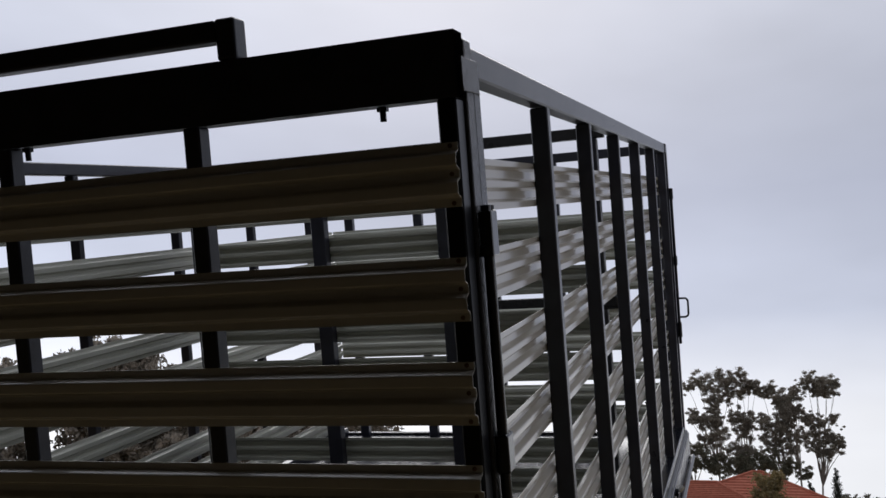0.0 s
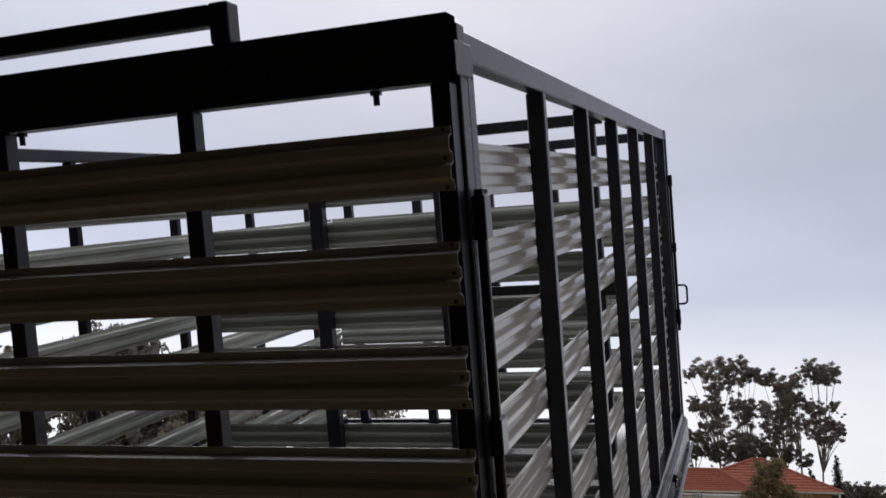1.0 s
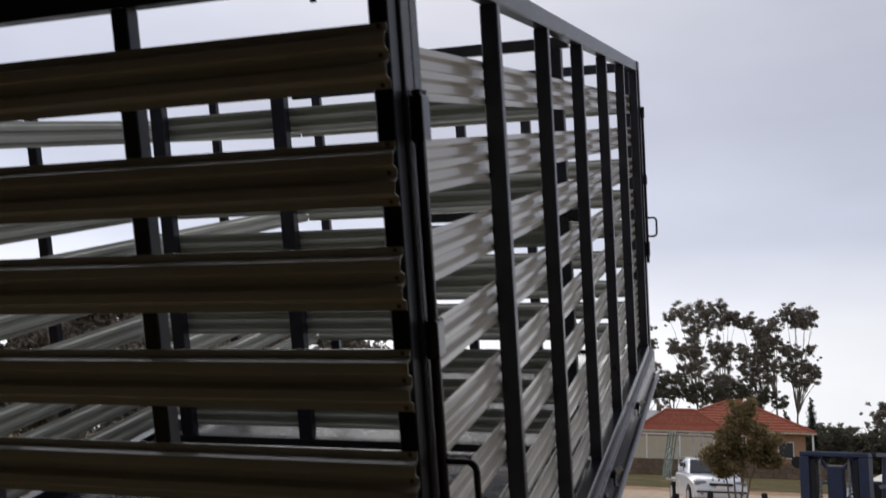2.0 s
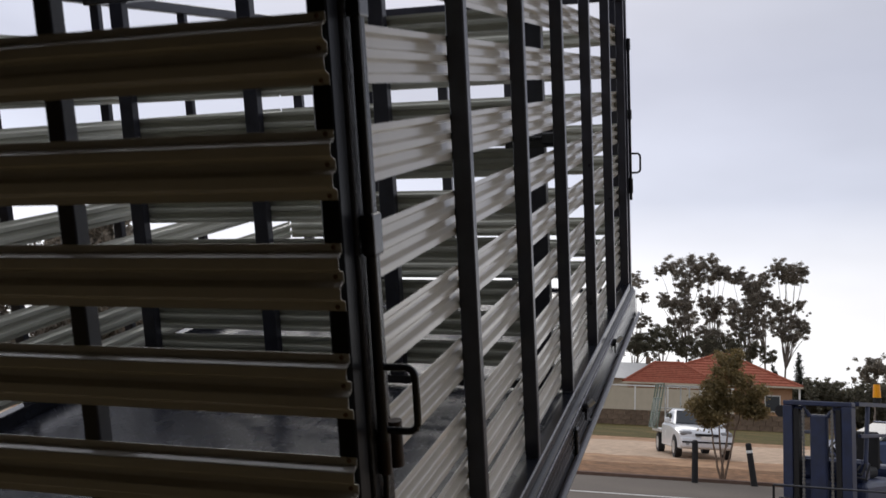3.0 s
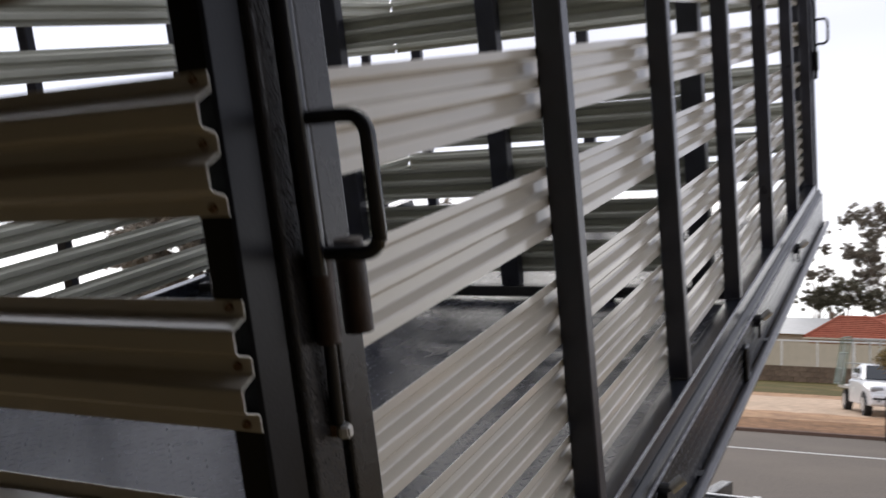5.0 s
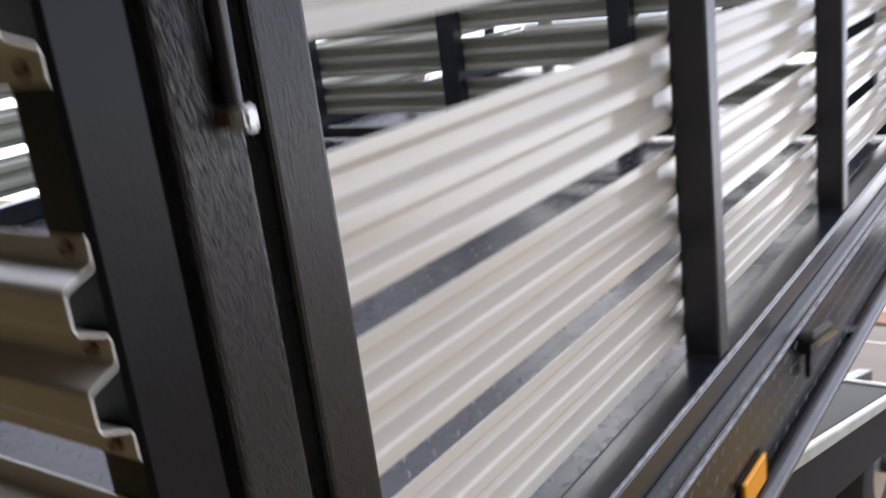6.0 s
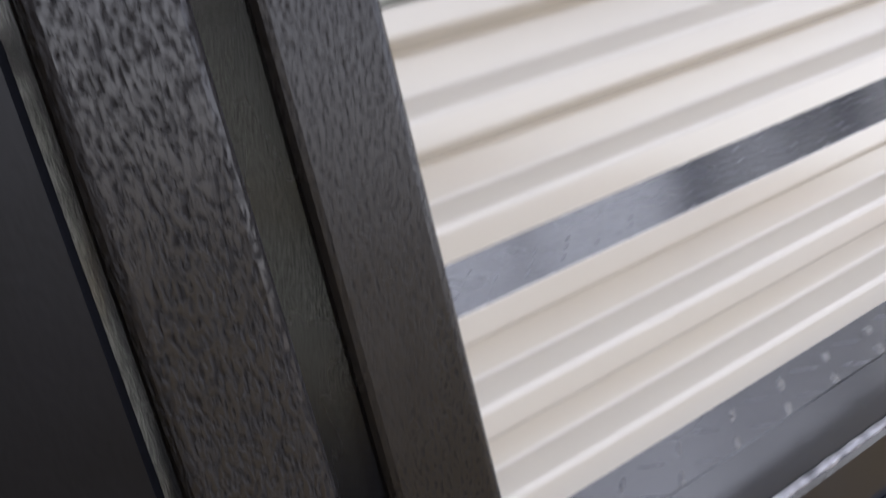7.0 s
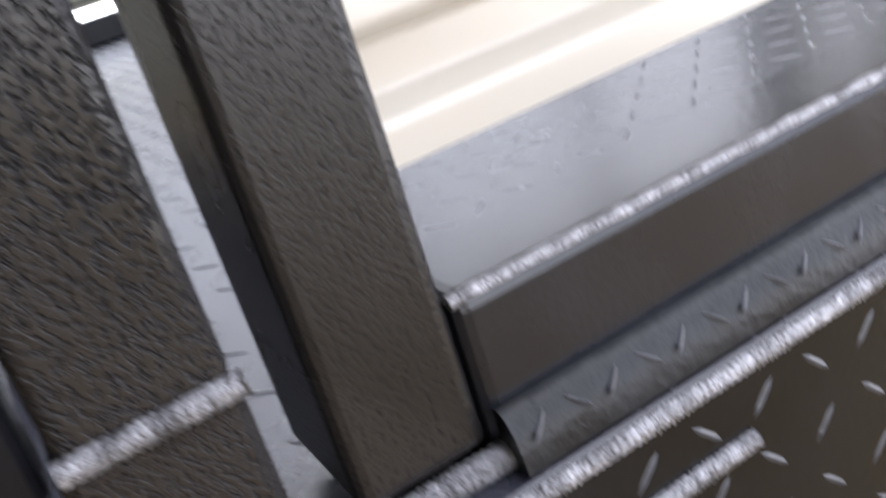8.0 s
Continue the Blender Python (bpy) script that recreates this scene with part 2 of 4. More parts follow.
BLUE = mat("blue_machine_paint", (0.010, 0.018, 0.056), 0.45, spread=0.25, scale=9, bump=0.15, bump_scale=60, stain=(0.02, 0.024, 0.042), stain_scale=3, stain_amount=0.5)
BLUECAR = mat("dark_blue_car_paint", (0.035, 0.055, 0.12), 0.35, spread=0.08, spec=0.3)
CHAIN = mat("oily_steel_chain", (0.16, 0.15, 0.135), 0.5, 0.2, spread=0.3, scale=30)
BARK = mat("pale_gum_bark", (0.20, 0.165, 0.135), 0.9, spread=0.3, scale=5, bump=0.4, bump_scale=20, stain=(0.14, 0.11, 0.09), stain_scale=1.2, stain_amount=0.6)
STEM = mat("brown_stem_bark", (0.16, 0.11, 0.075), 0.9, spread=0.3, scale=12, bump=0.4, bump_scale=40)
# gum and hedge leaves are lightened to include distance haze and glare
LEAF = leaf_mat("hazy_gum_leaves", (0.16, 0.142, 0.115), (0.36, 0.315, 0.25))
LEAF2 = leaf_mat("street_tree_leaves", (0.13, 0.105, 0.045), (0.28, 0.205, 0.085))
LEAF3 = leaf_mat("hazy_hedge_leaves", (0.10, 0.096, 0.066), (0.19, 0.17, 0.115))
CYPRESS = leaf_mat("cypress_leaves", (0.02, 0.028, 0.018), (0.04, 0.045, 0.025))
# brown of the unseen floor is chosen for warm bounce onto the gate
BOUNCE_FLOOR = mat("unseen_bounce_floor", (0.098, 0.074, 0.034), 0.9, spread=0.15, scale=5, stain=(0.085, 0.055, 0.03), stain_scale=0.8, stain_amount=0.6)
# dark surface of the unseen walls and roof that hold back sky light
WALLM = mat("unseen_wall_dark", (0.075, 0.066, 0.058), 0.7, spread=0.1, scale=2)

PANE = mat("grey_green_glass", (0.07, 0.11, 0.09), 0.35, spread=0.03, spec=0.06)
RACK_GREEN = mat("green_rack_paint", (0.13, 0.17, 0.13), 0.5, spread=0.2, scale=6, spec=0.2)
RACK = mat("weathered_rack_paint", (0.40, 0.40, 0.37), 0.5, spread=0.2, scale=6, stain=(0.24, 0.25, 0.22), stain_scale=2, stain_amount=0.6, spec=0.3)
PANE.node_tree.nodes["Principled BSDF"].inputs["Alpha"].default_value = 0.3

# ---- mesh helpers ----
def bm_box(bm, x0, x1, y0, y1, z0, z1, bevel=0.0, seg=1):
    m = Matrix.Translation(((x0 + x1) / 2, (y0 + y1) / 2, (z0 + z1) / 2)) @ Matrix.Diagonal((abs(x1 - x0), abs(y1 - y0), abs(z1 - z0), 1))
    made = bmesh.ops.create_cube(bm, size=1.0, matrix=m)["verts"]
    if bevel:
        edges = list({e for v in made for e in v.link_edges})
        bmesh.ops.bevel(bm, geom=edges, offset=bevel, segments=seg, affect="EDGES", profile=0.5)
    return bm


def bm_rod(bm, a, b, r, n=10, r2=None):
    a, b = Vector(a), Vector(b)
    d = b - a
    m = Matrix.Translation((a + b) / 2) @ d.to_track_quat("Z", "Y").to_matrix().to_4x4()
    bmesh.ops.create_cone(bm, cap_ends=True, segments=n, radius1=r, radius2=r if r2 is None else r2, depth=d.length, matrix=m)
    return bm


def bm_path(bm, pts, r, n=10):
    """A bent bar of round section through the points."""
    pts = [Vector(p) for p in pts]
    rings = []
    up = Vector((0.31, 0.23, 0.92)).normalized()
    for i, p in enumerate(pts):
        d = ((pts[min(i + 1, len(pts) - 1)] - p).normalized() + (p - pts[max(i - 1, 0)]).normalized()).normalized()
        s = d.cross(up).normalized()
        u = s.cross(d).normalized()
        rings.append([bm.verts.new(p + r * (math.cos(2 * math.pi * k / n) * s + math.sin(2 * math.pi * k / n) * u)) for k in range(n)])
    for a, b in zip(rings, rings[1:]):
        for k in range(n):
            bm.faces.new((a[k], a[(k + 1) % n], b[(k + 1) % n], b[k]))
    bm.faces.new(rings[0][::-1])
    bm.faces.new(rings[-1])
    return bm


def bm_bead(bm, a, b, r, pitch=0.0021, n=12):
    """A ripple of weld from a to b."""
    a, b = Vector(a), Vector(b)
    d = (b - a).normalized()
    s = d.cross(Vector((0.3, 0.2, 0.93))).normalized()
    u = s.cross(d)
    count = max(2, int((b - a).length / pitch) * 2)
    last = None
    for i in range(count + 1):
        q = r * (1.0 if i % 2 else 0.91) * (1 + 0.14 * math.sin(i * 12.9898) * math.sin(i * 3.7))
        c = a.lerp(b, i / count)
        ring_ = [bm.verts.new(c + q * (math.cos(6.2832 * k / n) * s + math.sin(6.2832 * k / n) * u)) for k in range(n)]
        if last:
            for k in range(n):
                bm.faces.new((last[k], last[(k + 1) % n], ring_[(k + 1) % n], ring_[k])).smooth = True
        last = ring_
    return bm


def mesh_of(bm, name, material, smooth=False):
    bmesh.ops.recalc_face_normals(bm, faces=bm.faces)
    if smooth:
        bmesh.ops.split_edges(bm, edges=[e for e in bm.edges if len(e.link_faces) == 2 and e.calc_face_angle() > 0.75])
    me = bpy.data.meshes.new(name)
    bm.to_mesh(me)
    bm.free()
    me.materials.append(material)
    if smooth:
        for p in me.polygons:
            p.use_smooth = True
    return me


def part(name, bm, material, parent, label="", smooth=False):
    """One mesh object from a bmesh (or a ready mesh), under its thing."""
    me = bm if isinstance(bm, bpy.types.Mesh) else mesh_of(bm, name, material, smooth)
    ob = new(name, me)
    ob.parent = parent
    if label:
        ob["label"] = label
    return ob


def thing(name, label, category, m=None, group="", kind=""):
    ob = new(name)
    ob.empty_display_size = 0.1
    if m is not None:
        ob.matrix_world = m
    return tagged(ob, label, category, group, kind)


def setting(name, bm, material, label, category, kind="structure"):
    ob = new(name, mesh_of(bm, name, material))
    return tagged(ob, label, category, "", kind)


def box(*a, bevel=0.0, seg=1):
    return bm_box(bmesh.new(), *a, bevel=bevel, seg=seg)


def rod(a, b, r, n=12):
    return bm_rod(bmesh.new(), a, b, r, n)

# The tray is tipped up about its rear edge; all its parts are built in the tray's own axes:
# x to the right, y along the tray to the front, z square to the deck.
TILT, REAR_HEIGHT = 18.7, 1.2
TRAY = pose(0, 0, REAR_HEIGHT, TILT)
W, LEN = 2.27, 4.15
POSTS = (0.703, 1.37, 2.06, 2.76, 3.46, 4.118)
LEFT_POSTS = (0.89, 1.62, 2.35, 3.085, 3.83)
GATE_LEVELS = (0.143, 0.280, 0.418, 0.599, 0.780, 0.966, 1.150, 1.334, 1.535)
LEVELS = (0.137, 0.271, 0.405, 0.588, 0.774, 0.959, 1.146, 1.332, 1.52)
SLAT_H, RIB = 0.109, 0.017
DECK, RAIL_TOP, TOP = -0.062, 1.661, 1.718
# cross-section of one sheet slat: drop from the upper edge, and how far the rib stands off
FOLDS = ((0.0, 0), (0.0135, 0), (0.020, 1), (0.0395, 1), (0.046, 0), (0.061, 0), (0.0675, 1), (0.087, 1), (0.0935, 0), (SLAT_H, 0))


def rounded(pts, r=0.0023, n=3):
    """Round the folds of a profile of (drop, stand-off) points, in metres; the flats between stay flat."""
    out = [pts[0]]
    for a, b, c in zip(pts, pts[1:], pts[2:]):
        b_ = Vector(b)
        u, v = Vector(a) - b_, Vector(c) - b_
        k = min(r, u.length * 0.4, v.length * 0.4)
        p, q = b_ + u.normalized() * k, b_ + v.normalized() * k
        out.append(tuple(p + u.normalized() * 0.0005))
        for i in range(n + 1):
            f = i / n
            out.append(tuple((1 - f) ** 2 * p + 2 * f * (1 - f) * b_ + f * f * q))
        out.append(tuple(q + v.normalized() * 0.0005))
    return out + [pts[-1]]


PROFILE = rounded([(z, RIB * k) for z, k in FOLDS])


def slat_mesh(length, name="slat", high=1.0, inner="flat", side=1):
    """A folded sheet along +x from 0 to length, upper edge at z = 0, ribs towards -y."""
    t = 0.0012 * side
    pts = [(-y * side, -z * high) for z, y in PROFILE]
    front, back = [], []
    for i, (y, z) in enumerate(pts):
        a, b = pts[max(i - 1, 0)], pts[min(i + 1, len(pts) - 1)]
        dy, dz = b[0] - a[0], b[1] - a[1]
        s = math.hypot(dy, dz)
        ny, nz = dz / s, -dy / s
        front.append((y + ny * t / 2, z + nz * t / 2))
        back.append((y - ny * t / 2, z - nz * t / 2))
    loop = front + back[::-1]
    n = len(loop)
    verts = [(x, y, z) for x in (0.0, length) for y, z in loop] * 2      # the second set for the cut edges
    h, d = n // 2, 2 * n
    sheet = [(k, k + 1, n + k + 1, n + k) for k in range(n - 1) if k != h - 1]
    faces = list(sheet)
    for k in (h - 1, n - 1):
        faces.append((d + k, d + (k + 1) % n, d + n + (k + 1) % n, d + n + k))
    for o in (d, d + n):
        for k in range(h - 1):
            q = (o + k, o + k + 1, o + n - 2 - k, o + n - 1 - k)
            faces.append(q if o > d else q[::-1])
    me = bpy.data.meshes.new(name)
    me.from_pydata(verts, [], faces)
    me.materials.append(BACKING if inner == "ribs" else CREAM)
    me.materials.append(CREAM_EDGE)
    me.materials.append(CREAM if inner == "ribs" else BACKING)
    for k, p in enumerate(me.polygons):
        p.material_index = 1 if k >= len(sheet) else 2 if k >= h - 1 else 0
        p.use_smooth = k < len(sheet)
    me.validate()
    return me


SCREW_MESH = mesh_of(bm_rod(bm_rod(bmesh.new(), (0, 0.001, 0), (0, -0.001, 0), 0.0042, 10), (0, -0.001, 0), (0, -0.0035, 0), 0.003, 6), "screw", SCREW)

# ---- rear gate ----
GY = -0.119          # rear face of the gate's uprights
gate = thing("rear_gate", "black steel rear gate with cream ribbed sheet slats", "gate", TRAY)
GPOST = (-0.035, -0.548, -0.992, -1.278, -1.722, -2.27)
for x in GPOST:
    part("stile" if x in (GPOST[0], GPOST[-1]) else "upright", box(x, x + (0.0357 if x == GPOST[0] else 0.036), GY, GY + (0.0465 if x in (GPOST[0], GPOST[-1]) else 0.038), 0.0, 1.6115, bevel=0.003), STILE if x in (GPOST[0], GPOST[-1]) else VEILED_BLACK, gate)
hd = box(-2.275, 0.005, GY - 0.001, GY + 0.049, 1.612, 1.729)
for end in [f for f in hd.faces if abs(f.normal.x) > 0.9]:
    # the hollow section is open at both ends
    bmesh.ops.inset_region(hd, faces=[end], thickness=0.004)
    bmesh.ops.translate(hd, verts=list(end.verts), vec=(-0.08 if end.normal.x > 0 else 0.08, 0, 0))
part("header", hd, VEILED_BLACK, gate, "deep black hollow top beam")
hoop = bmesh.new()
bm_box(hoop, -1.7775, -0.4605, -0.118, -0.078, 1.766, 1.807, bevel=0.005, seg=2)
part("hand_rail", hoop, VEILED_BLACK, gate, "raised rail over the top beam")
for x in (-0.46, -1.82):
    part("rail_post", box(x, x + 0.042, -0.1195, -0.074, 1.7295, 1.8085, bevel=0.006, seg=3), VEILED_BLACK, gate)
me = slat_mesh(2.27, high=1.035)
for z in GATE_LEVELS:
    s = part("slat", me, CREAM, gate)
    s.location = (-2.272, GY - 0.0008, z)
    for gx in (-0.016,):
        for dz in (0.006, 0.0553, 0.106):
            q = part("screw", SCREW_MESH, SCREW, s)
            q.location = (gx + 2.272, -0.001, -dz)
for x in (-0.144, -0.93, -1.40, -2.13):
    b = bm_rod(bmesh.new(), (x, -0.098, 1.6115), (x, -0.098, 1.585), 0.006, 10)
    bm_rod(b, (x, -0.098, 1.611), (x, -0.098, 1.603), 0.011, 6)
    part("bolt", b, BLACK_SMOOTH, gate)
part("bottom_rail", box(-2.234, -0.0355, GY + 0.002, GY + 0.036, -0.04, 0.0, bevel=0.003), BLACK, gate)

# ---- rear corner posts with latch rods ----
def corner_post(side):
    """side 0: the right corner, 1: the left one."""
    sx = -1 if side else 1
    X = lambda v: (-2.27 - v) if side else v
    bx = lambda a, b, *r, **k: box(min(X(a), X(b)), max(X(a), X(b)), *r, **k)
    t = thing("corner_post", "black steel corner post with a sliding latch rod", "post", TRAY, "corner posts")
    part("post", bx(-0.048, 0.0065, -0.068, -0.0195, 0.011, 1.721, bevel=0.005, seg=3), BLACK, t)
    part("base_plate", bx(-0.05, 0.007, -0.070, -0.019, -0.06, 0.0105, bevel=0.004), BLACK, t)
    weld = bm_bead(bmesh.new(), (X(0.0065), -0.069, 0.011), (X(0.0065), -0.018, 0.011), 0.0042)
    part("weld", weld, WORN_GLINT, t)
    strap = bmesh.new()
    outline = ((-0.104, 1.684), (-0.004, 1.686), (0.002, 1.678), (0.003, 1.640), (-0.004, 1.626), (-0.098, 1.624), (-0.103, 1.632))
    sv = [[strap.verts.new((X(xx), yy_, zz)) for yy_, zz in outline] for xx in (0.0055, 0.0115)]
    strap.faces.new(sv[0][::-1])
    strap.faces.new(sv[1])
    for k in range(7):
        strap.faces.new((sv[0][k], sv[0][(k + 1) % 7], sv[1][(k + 1) % 7], sv[1][k]))
    bmesh.ops.bevel(strap, geom=list(strap.edges), offset=0.0012, segments=1, affect="EDGES")
    part("hinge_plate", strap, BLACK, t)
    for z in (1.632, 1.684):
        part("weld", bm_bead(bmesh.new(), (X(0.0045), -0.016, z), (X(0.006), 0.012, z - 0.004), 0.0035, 0.004, 6), BLACK_SMOOTH, t)
    for z0, z1 in ((1.328, 1.412), (0.932, 1.004)):
        g = bx(0.007, 0.032, -0.060, -0.016, z0, z1, bevel=0.004, seg=2)
        part("rod_guide", g, BLACK_SMOOTH, t)
    part("latch_rod", rod((X(0.0175), -0.041, 0.60), (X(0.0175), -0.041, 1.422), 0.0100, 16), BLACK_SMOOTH, t, "bare-worn sliding rod", True)
    part("guide_cap", rod((X(0.019), -0.013, 1.412), (X(0.019), -0.013, 1.421), 0.007, 10), BLACK_SMOOTH, t)
    part("bolt_rod", rod((X(0.0118), -0.032, 0.46), (X(0.0150), -0.032, 0.60), 0.0058, 12), BLACK_SMOOTH, t, "", True)
    tube = bm_rod(bmesh.new(), (X(0.0165), -0.036, 0.538), (X(0.0175), -0.036, 0.620), 0.0110, 14)
    part("rod_tube", tube, RUSTY, t, "rusty dark steel tube", True)
    part("stub_tube", rod((X(0.022), 0.006, 0.536), (X(0.022), 0.006, 0.622), 0.0135, 14), RUSTY, t, "rusty dark steel tube", True)
    h = []
    z0, z1, xo, rr = 0.618, 0.734, 0.081, 0.018
    h += [(X(0.0185), -0.038, z1)]
    for k in range(6):
        a = math.pi / 2 * k / 5
        h.append((X(xo - rr + rr * math.sin(a)), -0.035, z1 - rr + rr * math.cos(a)))
    for k in range(6):
        a = math.pi / 2 * k / 5
        h.append((X(xo - rr + rr * math.cos(a)), -0.035, z0 + rr - rr * math.sin(a)))
    h += [(X(0.0185), -0.034, z0)]
    part("handle", bm_path(bmesh.new(), h, 0.0068, 12), BLACK_SMOOTH, t, "bent round-bar pull handle", True)
    nut = bm_rod(bmesh.new(), (X(0.0165), -0.031, 0.4475), (X(0.0165), -0.031, 0.459), 0.0082, 6)
    bmesh.ops.bevel(nut, geom=list(nut.edges), offset=0.0016, segments=2, affect="EDGES")
    part("nut", nut, ZINC, t, "bright zinc nut", True)
    part("washer", rod((X(0.0065), -0.0315, 0.449), (X(0.0065), -0.0315, 0.4595), 0.0066, 10), SCREW, t, "rusty washer")
    return t


corner_post(0)
corner_post(1)

# ---- side panels ----
def side_panel(side):
    X = lambda v: (-W - v) if side else v
    bx = lambda a, b, *r, **k: box(min(X(a), X(b)), max(X(a), X(b)), *r, **k)
    under, over = (1.684, 1.735) if side else (RAIL_TOP, TOP)
    t = thing("crate_side", "black steel side frame with cream ribbed sheet slats", "crate side", TRAY, "crate sides")
    part("end_post", bx(-0.065, 0.0, 0.0, 0.0465, -0.052, under, bevel=0.005, seg=3), BLACK_FINE, t)
    for y in (LEFT_POSTS if side else POSTS):
        part("post", bx(-0.052, -0.006, y, y + 0.034, 0.0005, under, bevel=0.003), VEILED_BLACK, t)
        w = bm_bead(bmesh.new(), (X(-0.05), y - 0.001, 0.001), (X(-0.008), y - 0.001, 0.001), 0.004, 0.005, 6)
        part("weld", w, BLACK_SMOOTH, t)
    part("top_rail", bx(-0.052, -0.005, 0.0, LEN, under + 0.0005, over, bevel=0.004), VEILED_BLACK, t)
    part("bottom_rail", bx(-0.052, 0.0, 0.0475, LEN, DECK + 0.0005, 0.0, bevel=0.006, seg=3), RAIL_BLACK, t)
    part("worn_edge", bm_bead(bmesh.new(), (X(-0.0034), 0.048, -0.0022), (X(-0.0034), LEN - 0.002, -0.0022), 0.0026, 0.02, 8), WORN_GLINT, t, "edge of the rail worn bright")
    me = slat_mesh(LEN - 0.03, inner="ribs", side=-1)
    for z in LEVELS:
        s = part("slat", me, CREAM, t)
        # ribs point to the inside of the crate
        s.matrix_local = pose(X(-0.0528), 0.02 if not side else LEN - 0.01, z, 0, 0, 90 if not side else -90)
    return t


side_panel(0)
side_panel(1)

# ---- front panel ----
front = thing("headboard", "black steel front frame with cream ribbed sheet slats", "headboard", TRAY)
FY = LEN + 0.006
for x in (-0.10, -0.73, -1.15, -1.64, -2.13):
    part("post", box(x, x + 0.06, FY, FY + 0.04, DECK + 0.001, RAIL_TOP, bevel=0.003), VEILED_BLACK, front)
part("top_rail", box(-W, 0.0, FY, FY + 0.045, RAIL_TOP + 0.0005, TOP, bevel=0.004), VEILED_BLACK, front)
part("bottom_rail", box(-W, 0.0, FY + 0.0405, FY + 0.08, DECK + 0.001, DECK + 0.016, bevel=0.003), BLACK, front)
me = slat_mesh(W - 0.11, inner="ribs")
for z in LEVELS:
    s = part("slat", me, CREAM, front)
    s.location = (-W + 0.055, FY - 0.0008, z)

# front corner latch
def front_latch():
    t = thing("corner_post", "black steel front corner post with a latch rod and pull handle", "post", TRAY, "corner posts")
    part("post", box(-0.05, 0.0, LEN + 0.051, LEN + 0.095, DECK + 0.001, TOP, bevel=0.004), VEILED_BLACK, t)
    yy = 4.21
    part("bracket", box(0.0005, 0.022, LEN + 0.052, yy + 0.03, 1.378, 1.448, bevel=0.004), BLACK_SMOOTH, t)
    part("bracket", box(0.0005, 0.022, LEN + 0.052, yy + 0.03, 0.976, 1.036, bevel=0.004), BLACK_SMOOTH, t)
    part("rod", rod((0.010, yy, 0.5), (0.010, yy, 1.44), 0.0085), BLACK_SMOOTH, t)
    part("tube", rod((0.010, yy, 0.54), (0.010, yy, 0.63), 0.0135), BLACK_SMOOTH, t)
    hh = [(0.010, yy, 0.776), (0.055, yy, 0.776), (0.065, yy, 0.766), (0.068, yy, 0.754), (0.067, yy, 0.680), (0.063, yy, 0.670), (0.05, yy, 0.662), (0.010, yy, 0.662)]
    part("handle", bm_path(bmesh.new(), hh, 0.0065), BLACK_SMOOTH, t)


front_latch()

# ---- divider gate inside ----
div = thing("divider_gate", "black steel inner divider gate with ribbed sheet slats", "gate", TRAY)
DY = 2.235
for x in (-2.065, -1.433, -0.83, -0.176):
    part("upright", box(x - 0.01, x + 0.056, DY, DY + 0.05, DECK + 0.05, 1.668, bevel=0.003), VEILED_BLACK, div)
part("top_bar", box(-2.21, -0.09, DY, DY + 0.05, 1.6685, 1.715, bevel=0.003), BLACK, div)
part("bottom_bar", box(-2.21, -0.08, DY, DY + 0.045, DECK + 0.012, DECK + 0.0495, bevel=0.003), BLACK, div)
for x in (-2.15, -0.5):
    part("foot", box(x, x + 0.05, DY + 0.005, DY + 0.04, DECK + 0.001, DECK + 0.0115), BLACK, div)
me = slat_mesh(1.91)
for z in LEVELS:
    s = part("slat", me, CREAM, div)
    s.matrix_local = pose(-0.14, DY + 0.0508, z, 0, 0, 180)
b = bm_rod(bmesh.new(), (-0.32, DY - 0.012, 0.998), (-0.09, DY - 0.012, 0.998), 0.010, 10)
part("slide_bolt", b, BLACK_SMOOTH, div)
part("latch_bar", box(-0.78, -0.282, DY + 0.002, DY + 0.03, 0.975, 1.015, bevel=0.003), BLACK, div)
part("bolt_handle", box(-0.125, -0.068, DY - 0.045, DY - 0.0225, 0.972, 1.02, bevel=0.006), BLACK_SMOOTH, div)
part("bolt_plate", box(-0.28, -0.06, DY - 0.003, DY - 0.0005, 0.958, 1.038), BLACK_SMOOTH, div)

